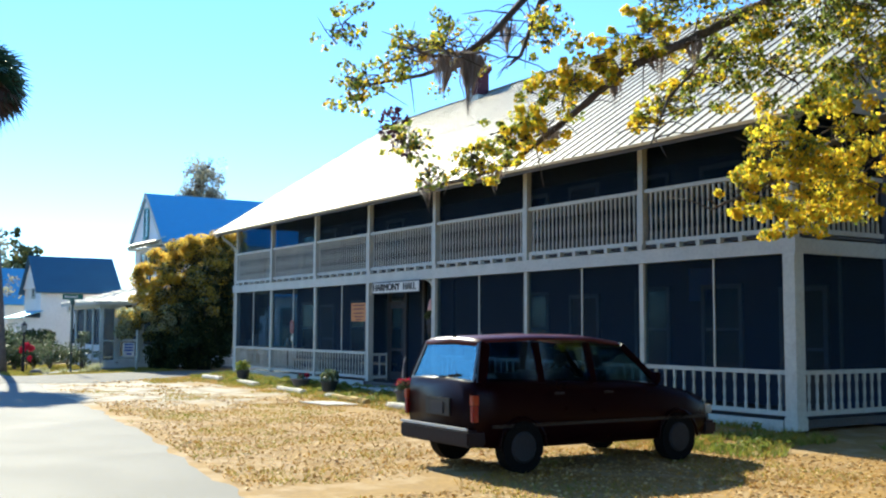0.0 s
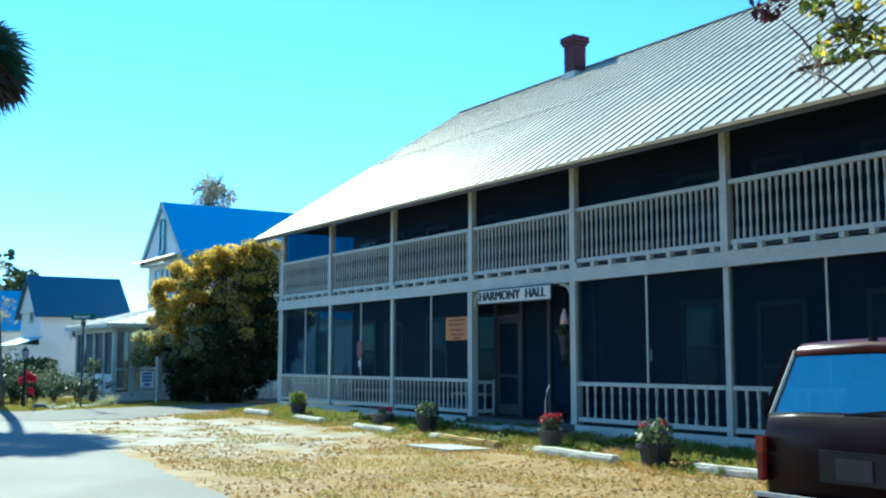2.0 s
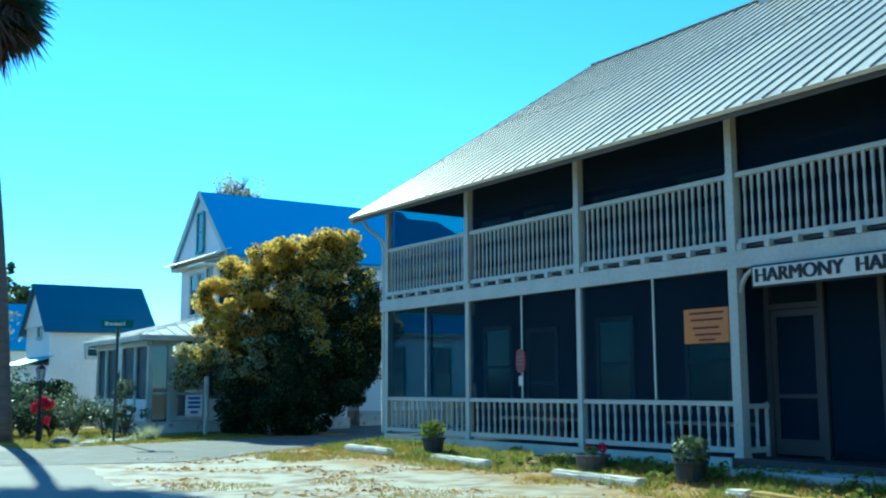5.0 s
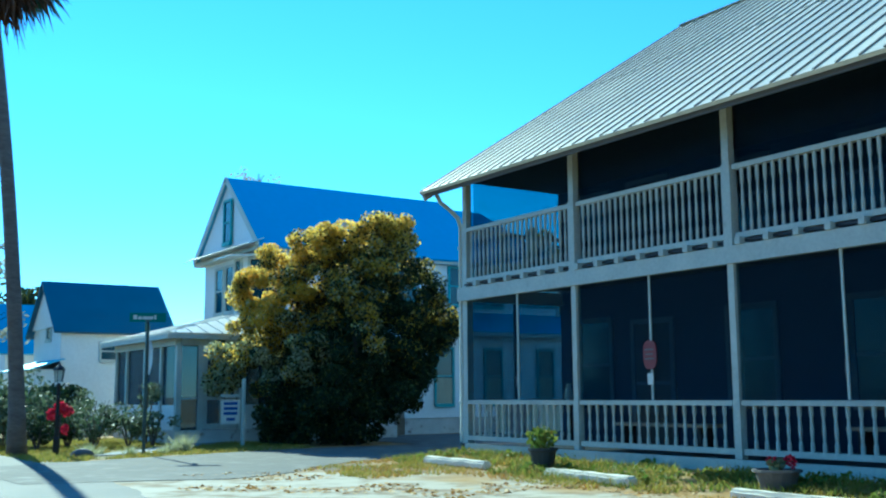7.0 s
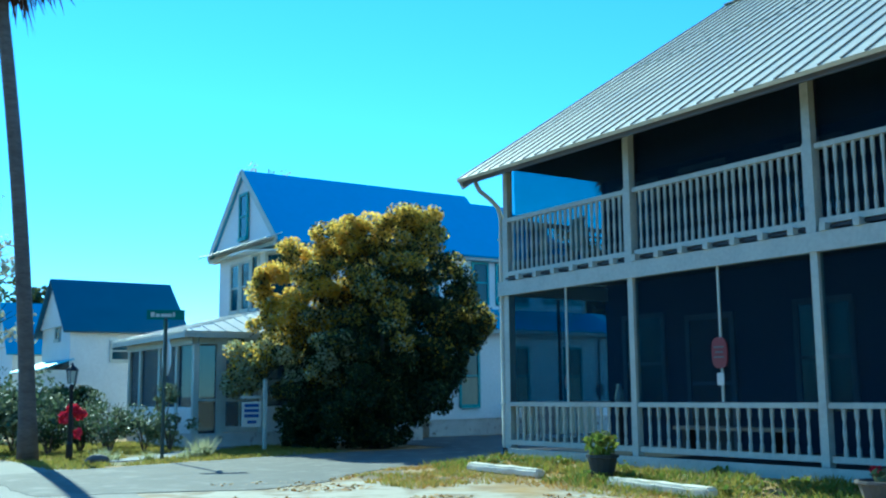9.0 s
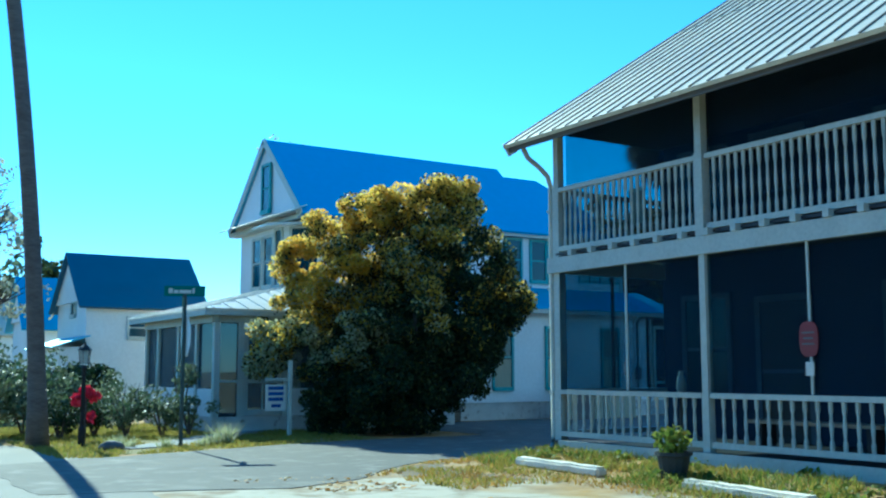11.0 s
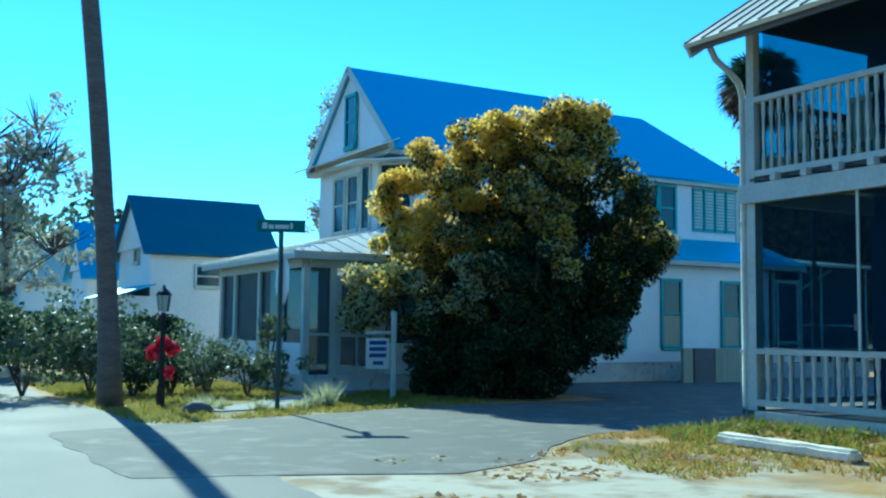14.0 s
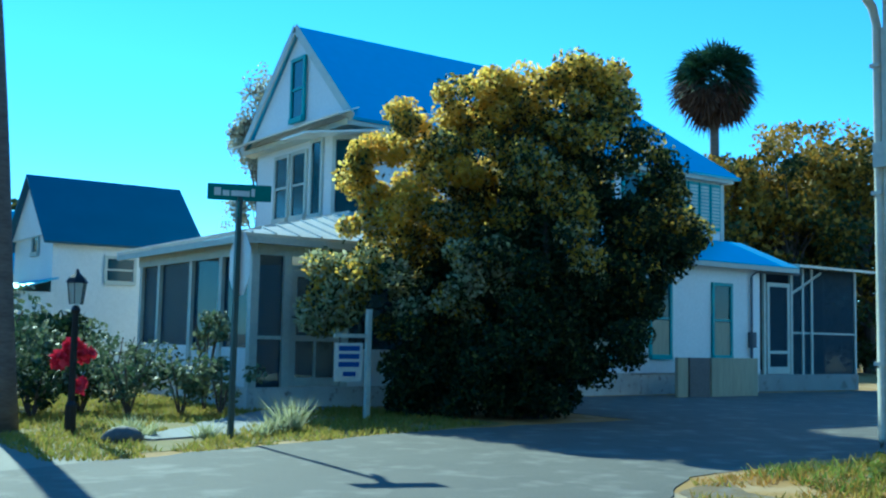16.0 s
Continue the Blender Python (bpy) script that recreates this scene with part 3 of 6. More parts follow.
slab(bm, [(RIDGE[0], Y0, RIDGE[1]), (2 * RIDGE[0] - EAVE[0], Y0, EAVE[1]), (2 * RIDGE[0] - EAVE[0], Y1, EAVE[1]), (RIDGE[0], Y1, RIDGE[1])], 0.06)
roof = part("roof", bm, TIN, hall, "pale galvanised tin roof with raised seams")
sx, sz = RIDGE[0] - EAVE[0], RIDGE[1] - EAVE[1]
bm = bmesh.new()
bar(bm, (0.012, 0, 0.01), (sx, 0, sz + 0.01), 0.026, 0.036)
seam = data_of("seam", bm, TIN_SEAM)
n = 78
for i in range(n + 1):
    piece("seam", seam, (EAVE[0], Y0 + 0.02 + (Y1 - Y0 - 0.04) * i / n, EAVE[1]), roof)
bm = bmesh.new()
bar(bm, (RIDGE[0], Y0, RIDGE[1] + 0.004), (RIDGE[0], Y1, RIDGE[1] + 0.004), 0.22, 0.016)
part("ridge_cap", bm, TIN, roof)
bm = bmesh.new()
bar(bm, (EAVE[0] + sx * 0.55, Y0, EAVE[1] + sz * 0.55 + 0.002), (EAVE[0] + sx * 0.55, Y1, EAVE[1] + sz * 0.55 + 0.002), 0.03, 0.008)
part("sheet_lap", bm, TIN, roof)
part("eave_board", B((EAVE[0] + 0.1, Y0, EAVE[1] - 0.1, EAVE[0] + 0.14, Y1, EAVE[1] + 0.0)), TRIM_DIM, hall)
for y in (Y0, Y1 - 0.05):
    bm = bmesh.new()
    bar(bm, (EAVE[0] + 0.08, y + 0.025, EAVE[1] - 0.1), (RIDGE[0], y + 0.025, RIDGE[1] - 0.14), 0.05, 0.16)
    part("rake_board", bm, WHITE, hall)
# gutter and downpipe at the far corner
bm = bmesh.new()
DX = PX + 0.0
tube(bm, [(EAVE[0] + 0.22, PY[0] + 0.2, 5.08), (EAVE[0] + 0.24, PY[0] + 0.2, 4.94), (EAVE[0] + 0.32, PY[0] + 0.19, 4.8), (DX - 0.22, PY[0] + 0.16, 4.66), (DX - 0.06, PY[0] + 0.14, 4.52), (DX, PY[0] + 0.13, 4.34), (DX, PY[0] + 0.13, 0.2), (DX - 0.05, PY[0] + 0.13, 0.03), (DX - 0.18, PY[0] + 0.12, -0.04)], 0.045, 8)
for z in (3.9, 2.6, 0.9):
    part("pipe_strap", B((DX - 0.055, PY[0] + 0.075, z, DX + 0.055, PY[0] + 0.185, z + 0.04)), WHITE, hall)
part("downpipe", bm, WHITE, hall, smooth=True)

# screens of the lower porch
for i, (a, b) in enumerate(zip(PY, PY[1:])):
    if i == 3:
        continue
    part("insect_screen", B((PX - 0.004, b + 0.06, 0.97, PX + 0.004, a - 0.06, BEAM_LO)), SCREEN, hall, "dark insect screen between posts")
    m = (a + b) / 2 - 0.05
    part("screen_batten", B((PX - 0.03, m - 0.016, 0.97, PX - 0.006, m + 0.016, BEAM_LO)), WHITE, hall)
for a, b in zip(PY, PY[1:]):
    part("upper_screen", B((PX + 0.08, b + 0.09, RAIL_LO + 0.02, PX + 0.086, a - 0.09, CEIL)), SCREEN, hall, "dark insect screen behind the upper railing")
for y in (PY[0] - 0.1, PY[7] + 0.1):
    part("upper_screen", B((PX + 0.15, y - 0.003, RAIL_LO + 0.02, WALL_X, y + 0.003, CEIL)), SCREEN, hall)
for y in (PY[0], PY[7]):
    part("insect_screen", B((PX + 0.13, y - 0.004, 0.97, WALL_X, y + 0.004, BEAM_LO)), SCREEN, hall)
    part("screen_batten", B((PX + 1.2, y + 0.012, 0.97, PX + 1.26, y + 0.04, BEAM_LO)), TRIM_DIM, hall)

# recessed entrance between the two middle posts
EX = 14.35
part("entrance_stile", B((EX - 0.05, PY[3] - 0.04, 0.16, EX - 0.001, PY[3] + 0.04, 0.95)), WHITE, hall)
railing("entrance_railing", PX + 0.1, EX - 0.05, 0.22, 0.92, low_bal, 0.2, x=PY[3], along="x")
part("insect_screen", B((PX + 0.1, PY[3] - 0.004, 0.93, EX, PY[3] + 0.004, BEAM_LO)), SCREEN, hall)
part("insect_screen", B((PX + 0.1, PY[4] + 0.046, 0.16, EX, PY[4] + 0.054, BEAM_LO)), SCREEN, hall)
D0, D1 = PY[3] - 0.95, PY[3] - 0.12
for y in (D1 + 0.05, D0 - 0.05, PY[3] - 1.95, PY[4] + 0.1):
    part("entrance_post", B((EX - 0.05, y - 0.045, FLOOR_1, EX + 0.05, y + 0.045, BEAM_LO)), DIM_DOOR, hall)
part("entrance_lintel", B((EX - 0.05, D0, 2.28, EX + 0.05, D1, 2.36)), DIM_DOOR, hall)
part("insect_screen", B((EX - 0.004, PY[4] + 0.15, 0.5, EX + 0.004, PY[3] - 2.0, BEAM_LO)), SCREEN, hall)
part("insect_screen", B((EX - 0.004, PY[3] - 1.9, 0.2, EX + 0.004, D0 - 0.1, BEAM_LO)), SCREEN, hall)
door = part("screen_door", B((EX - 0.02, D0, 0.2, EX + 0.02, D0 + 0.09, 2.27), (EX - 0.02, D1 - 0.09, 0.2, EX + 0.02, D1, 2.27), (EX - 0.02, D0 + 0.09, 2.17, EX + 0.02, D1 - 0.09, 2.27), (EX - 0.02, D0 + 0.09, 0.2, EX + 0.02, D1 - 0.09, 0.42), (EX - 0.02, D0 + 0.09, 1.0, EX + 0.02, D1 - 0.09, 1.06)), DIM_DOOR, hall, "wooden screen door, closed, its colour darkened for the recess's shade")
part("door_screen", B((EX - 0.003, D0 + 0.09, 0.42, EX + 0.003, D1 - 0.09, 2.17)), SCREEN, door)
part("step", B((PX - 0.75, PY[4] + 0.35, -0.08, PX - 0.12, PY[3] - 0.4, 0.06), bevel=0.01), CONCRETE, hall)
for y, s in ((PY[3] - 0.09, -1), (PY[4] + 0.09, 1)):
    bm = bmesh.new()
    arc = [(PX, y + s * 0.34 * (1 - math.cos(t)), BEAM_LO - 0.34 * (1 - math.sin(t)) - 0.02) for t in [i * math.pi / 16 for i in range(9)]]
    for p, q in zip(arc, arc[1:]):
        bar(bm, p, q, 0.05, 0.05, up=(1, 0, 0))
    part("corner_bracket", bm, WHITE, hall, "scroll-cut white corner bracket")

# doors and windows in the inner wall
def wall_opening(name, y0, y1, z0, z1, glass):
    f = 0.1
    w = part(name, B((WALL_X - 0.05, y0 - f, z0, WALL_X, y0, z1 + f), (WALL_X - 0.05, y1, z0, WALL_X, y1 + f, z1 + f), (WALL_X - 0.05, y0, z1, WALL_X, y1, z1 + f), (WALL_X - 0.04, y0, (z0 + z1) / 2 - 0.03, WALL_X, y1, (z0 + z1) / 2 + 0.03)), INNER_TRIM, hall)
    part("pane" if glass else "panel", B((WALL_X - 0.03, y0, z0, WALL_X - 0.012, y1, z1)), GLASS if glass else DARK_WOOD, w)


for y in (31.7, 17.9, 11.6):
    wall_opening("inner_door", y - 0.45, y + 0.45, FLOOR_1, 2.35, False)
    wall_opening("upper_door", y - 0.45, y + 0.45, RAIL_LO, 5.0, False)
for y in (33.3, 29.4, 27.0, 19.8, 15.6, 13.6):
    wall_opening("inner_window", y - 0.45, y + 0.45, 0.8, 2.45, True)
    wall_opening("upper_window", y - 0.45, y + 0.45, RAIL_LO + 0.6, 4.95, True)

# chimney
chimney = part("chimney", B((20.1, 28.15, 9.2, 20.55, 28.6, 10.75), (20.06, 28.11, 10.6, 20.59, 28.64, 10.68), (20.02, 28.07, 10.68, 20.63, 28.68, 10.86)), BRICK, hall, "red brick chimney with corbelled top")
part("flashing", B((20.04, 28.09, 9.3, 20.61, 28.66, 9.78)), TIN, chimney)

# ---- writing ----
def words(text, size, bold=0.0):
    """Letters as a flat mesh that stands in the x-z plane, centred."""
    cu = bpy.data.curves.new("letters", "FONT")
    cu.body, cu.size, cu.extrude, cu.offset, cu.align_x, cu.align_y = text, size, 0.004, bold, "CENTER", "CENTER"
    ob = bpy.data.objects.new("letters", cu)
    scene.collection.objects.link(ob)
    me = bpy.data.meshes.new_from_object(ob.evaluated_get(bpy.context.evaluated_depsgraph_get()))
    bpy.data.objects.remove(ob)
    return me


# ---- things at the hall ----
def sign_bars(parent, x, y0, y1, rows, material, h=0.03):
    bm = bmesh.new()
    for z, a, b in rows:
        box(bm, x - 0.006, y0 + (y1 - y0) * a, z - h / 2, x - 0.001, y0 + (y1 - y0) * b, z + h / 2)
    part("writing", bm, material, parent)


name_board = thing("name_board", (PX - 0.14, 22.62, 2.58), "white board with black capital letters over the entrance", "sign")
part("board", B((PX - 0.15, 21.4, 2.575, PX - 0.12, 23.84, 2.84), bevel=0.006), SIGN_WHITE, name_board)
part("rim", B((PX - 0.14, 21.37, 2.545, PX - 0.115, 23.87, 2.572), (PX - 0.14, 21.37, 2.843, PX - 0.115, 23.87, 2.868), (PX - 0.14, 21.37, 2.572, PX - 0.115, 21.397, 2.843), (PX - 0.14, 23.843, 2.572, PX - 0.115, 23.87, 2.843)), SIGN_BLACK, name_board)
for word, y in (("HARMONY", 23.08), ("HALL", 21.86)):
    me = words(word, 0.275)
    me.materials.append(SIGN_BLACK)
    for k in (-2, -1, 0, 1, 2):
        ob = under(new("letters", me), name_board)
        ob.matrix_basis = pose(PX - 0.155 - 0.001 * k, y + 0.007 * k, 2.708, 90, 0, -90) @ Matrix.Diagonal((1.05 if word == "HARMONY" else 1.0, 1, 1, 1))

orange = thing("orange_board", (PX - 0.05, 24.9, 1.8), "orange notice board with dark lettering hung in the porch bay", "sign")
part("board", B((PX - 0.06, 24.39, 1.81, PX - 0.035, 25.26, 2.33), bevel=0.005), ORANGE, orange)
sign_bars(orange, PX - 0.06, 24.41, 25.2, [(2.26, 0.08, 0.92), (2.16, 0.1, 0.9), (2.04, 0.2, 0.85), (1.94, 0.15, 0.8), (1.86, 0.3, 0.7)], BRICK, 0.03)

red_sign = thing("red_sign", (PX - 0.05, 29.335, 1.4), "red round-cornered notice hung on a porch batten", "sign")
bm = bmesh.new()
pts = [(29.335 + 0.14 * math.copysign(abs(math.cos(t)) ** 0.7, math.cos(t)), 1.65 + 0.22 * math.copysign(abs(math.sin(t)) ** 0.7, math.sin(t))) for t in [k * math.pi / 12 for k in range(24)]]
slab(bm, [(PX - 0.045, y, z) for y, z in pts], 0.015)
part("plate", bm, RED_PAINT, red_sign)
part("tag", B((PX - 0.06, 29.275, 1.2, PX - 0.045, 29.395, 1.37)), SIGN_WHITE, red_sign, "small white tag")
sign_bars(red_sign, PX - 0.066, 29.245, 29.425, [(1.73, 0, 1), (1.66, 0.1, 0.9), (1.59, 0, 1)], TRIM_DIM, 0.022)

for y, z in ((25.95, 1.35), (18.8, 1.45), (15.2, 1.4), (32.7, 1.3)):
    t = thing("screen_latch", (PX, y, z), "small pale plate fixed on a porch batten", "latch", group="latches on the porch battens")
    part("plate", B((PX - 0.02, y - 0.03, z - 0.1, PX + 0.01, y + 0.03, z + 0.1), bevel=0.006), TRIM_DIM, t)

poster = thing("blue_poster", (WALL_X, 14.1, 2.2), "faded blue poster on the porch wall", "poster")
part("sheet", B((WALL_X - 0.03, 13.76, 2.22, WALL_X - 0.015, 14.5, 2.9)), BLUE_GLOW, poster)


def hanging_ornament(at):
    x, y, z = at
    t = thing("hanging_ornament", (x, y, z - 1.3), "hanging ornament with a pale cone and trailing leaves", "ornament")
    bm = bmesh.new()
    lathe(bm, (x, y, z - 0.28), [(0.085, 0), (0.075, 0.1), (0.045, 0.22), (0.02, 0.3)], 10)
    part("cone", bm, PINK, t, smooth=True)
    bm = bmesh.new()
    tube(bm, [(x, y, z), (x, y, BEAM_LO)], 0.006, 5)
    part("cord", bm, BLACK, t)
    pts = np.concatenate([ball_points((x, y + 0.05, z - 0.42), 0.13, 60), ball_points((x + 0.02, y - 0.05, z - 0.7), 0.13, 50, 1.4), ball_points((x, y - 0.1, z - 1.0), 0.12, 40, 1.5)])
    ob = under(new("trailing_leaves", leaves_data("trailing_leaves", pts, 0.07, [OLIVE_LEAF, GREEN_LEAF], (np.arange(len(pts)) > 55).astype(int))), t)
    bm = bmesh.new()
    lathe(bm, (x, y - 0.02, z - 1.0), [(0.06, 0), (0.11, 0.2), (0.12, 0.5)], 8)
    part("basket", bm, DARK_WOOD, t)


hanging_ornament((13.98, 21.42, 2.36))


def wheel_stop(x0, y0, x1, y1, material, label):
    z = rise((x0 + x1) / 2, (y0 + y1) / 2) - 0.02
    bm = bmesh.new()
    bar(bm, (x0, y0, z + 0.07), (x1, y1, z + 0.07), 0.2, 0.14)
    bmesh.ops.bevel(bm, geom=bm.edges[:], offset=0.035, segments=2, affect="EDGES")
    bmesh.ops.subdivide_edges(bm, edges=[e for e in bm.edges if e.calc_length() > 0.25], cuts=9, use_grid_fill=True)
    # chipped and worn edges
    for v in bm.verts:
        if v.co.z > z + 0.03:
            v.co += noise.noise_vector(v.co * 4) * 0.016 + noise.noise_vector(v.co * 13) * 0.008
    solid("wheel_stop", bm, material, label, "wheel stop", group="wheel stops along the hall")


for a in ((12.3, 33.45, 12.2, 31.5), (12.2, 30.0, 11.98, 28.0), (11.95, 26.3, 11.8, 24.3), (11.55, 19.3, 11.43, 17.2), (11.6, 15.85, 11.6, 13.9)):
    wheel_stop(*a, STOP_WHITE, "weathered white concrete wheel stop lying on the grass")
wheel_stop(11.72, 22.42, 11.62, 20.75, YELLOW, "worn yellow-painted concrete wheel stop, broken at both ends")
wheel_stop(11.75, 22.8, 11.73, 22.46, STOP_WHITE, "short broken end of a white concrete wheel stop")
wheel_stop(11.6, 20.68, 11.58, 20.35, YELLOW, "short broken end of a yellow concrete wheel stop")
slab_bm = bmesh.new()
slab(slab_bm, [(10.4, 21.6, rise(10.4, 21) + 0.035), (11.2, 21.4, rise(11.2, 21) + 0.03), (11.25, 20.1, rise(11, 21) + 0.03), (10.5, 20.3, rise(10.4, 21) + 0.035)], 0.06)
solid("paving_slab", slab_bm, CONCRETE, "pale broken paving slab flush with the grass", "paving slab")


def potted_plant(x, y, r, h, material, label, leaf, n, top, flower=None, shape="round", blooms=6):
    z = rise(x, y) - 0.01
    t = thing("potted_plant", (x, y, z), label, "potted plant", group="potted plants along the hall")
    bm = bmesh.new()
    lathe(bm, (x, y, z), [(r * 0.72, 0), (r * 0.8, h * 0.3), (r * 0.95, h * 0.85), (r * 1.08, h * 0.88), (r * 1.08, h), (r * 0.92, h), (r * 0.9, h * 0.9)], 14)
    part("pot", bm, material, t, smooth=False)
    pts = ball_points((x, y, z + h + top * 0.4), top * 0.75, n, 0.8, 0.2)
    under(new("foliage", leaves_data("foliage", pts, 0.075, [leaf])), t)
    if flower:
        for _ in range(blooms):
            pts = ball_points((x + rng.uniform(-0.18, 0.18), y + rng.uniform(-0.18, 0.18), z + h + top * rng.uniform(0.5, 0.9)), 0.07, 26)
            under(new("flower", leaves_data("flower", pts, 0.05, [flower], long=1.0)), t)


potted_plant(12.55, 30.55, 0.22, 0.34, POT, "leafy green plant in a dark round pot", GREEN_GRASS, 170, 0.32)
potted_plant(12.55, 26.15, 0.27, 0.25, GREY_POT, "low grey bowl with red flowers", SHRUB_LEAF, 60, 0.13, RED_PETAL, blooms=4)
potted_plant(12.4, 24.02, 0.23, 0.3, POT, "bushy pale plant in a dark tub", SHRUB_LEAF, 190, 0.34)
potted_plant(12.16, 19.65, 0.22, 0.32, GREY_POT, "red geranium in a grey pot", SHRUB_LEAF, 120, 0.25, RED_PETAL)
potted_plant(11.64, 16.62, 0.26, 0.33, POT, "tall pale leafy shrub with pink blooms in a dark tub", SHRUB_LEAF, 190, 0.36, PINK_PETAL, blooms=2)

hook = thing("garden_hook", (12.3, 19.95, -0.12), "thin white curved garden hook stuck in the grass", "hook")
bm = bmesh.new()
tube(bm, [(12.3, 19.95, -0.16), (12.3, 19.97, 0.3), (12.3, 19.96, 0.65), (12.3, 19.91, 0.84), (12.3, 19.83, 0.94)], 0.012, 6)
part("rod", bm, SIGN_WHITE, hook)


def porch_chair(x, y, z, turn):
    t = thing("porch_chair", (x, y, z), "pale slatted metal armchair on the porch", "chair", group="chairs on the upper porch")
    T = Matrix.Translation((x, y, z)) @ Matrix.Rotation(radians(turn), 4, "Z")
    def put(name, bx):
        bm = bmesh.new()
        for b in bx:
            box(bm, *b)
        bmesh.ops.transform(bm, matrix=T, verts=bm.verts[:])
        part(name, bm, CHAIR_GREY, t)
    put("seat", [(-0.25, -0.26 + i * 0.11, 0.38, 0.25, -0.17 + i * 0.11, 0.41) for i in range(5)])
    for i in range(5):
        put("back_slat", [(-0.23 + i * 0.098, 0.25, 0.4, -0.16 + i * 0.098, 0.28, 0.92)])
    put("top_rail", [(-0.26, 0.245, 0.92, 0.26, 0.285, 1.0)])
    for a in (-0.28, 0.24):
        put("arm", [(a, -0.28, 0.6, a + 0.05, 0.3, 0.63)])
        for b in (-0.26, 0.24):
            put("leg", [(a, b, 0, a + 0.04, b + 0.04, 0.6)])


porch_chair(14.7, 33.95, RAIL_LO - 0.02, 60)
porch_chair(14.75, 33.1, RAIL_LO - 0.02, 75)
porch_chair(15.4, 16.0, FLOOR_1, 90)


def bench(x, y0, y1, z):
    t = thing("porch_bench", (x, (y0 + y1) / 2, z), "long plain wooden bench on the lower porch", "bench")
    part("seat", B((x - 0.18, y0, z + 0.38, x + 0.18, y1, z + 0.43), bevel=0.008), BENCH_WOOD, t)
    for y in (y0 + 0.2, y1 - 0.2):
        part("leg", B((x - 0.15, y - 0.03, z, x + 0.15, y + 0.03, z + 0.38)), DARK_WOOD, t)


bench(14.6, 28.9, 31.0, FLOOR_1)
bench(15.0, 25.2, 26.8, FLOOR_1)


def side_table(x, y, z):
    t = thing("side_table", (x, y, z), "small round table with a pale jar on the porch", "table")
    bm = bmesh.new()
    lathe(bm, (x, y, z + 0.7), [(0.3, 0), (0.32, 0.02), (0.3, 0.04)], 16)
    part("tabletop", bm, TRIM_DIM, t)
    bm = bmesh.new()
    lathe(bm, (x, y, z), [(0.2, 0), (0.05, 0.06), (0.04, 0.7)], 10)
    part("pedestal", bm, DARK_WOOD, t)
    j = thing("jar", (x, y, z + 0.74), "pale jar standing on the porch table", "jar")
    bm = bmesh.new()
    lathe(bm, (x, y, z + 0.74), [(0.06, 0), (0.09, 0.1), (0.07, 0.25), (0.04, 0.3), (0.05, 0.36)], 10)
    part("body", bm, SIGN_WHITE, j, smooth=True)


side_table(15.2, 33.0, FLOOR_1)


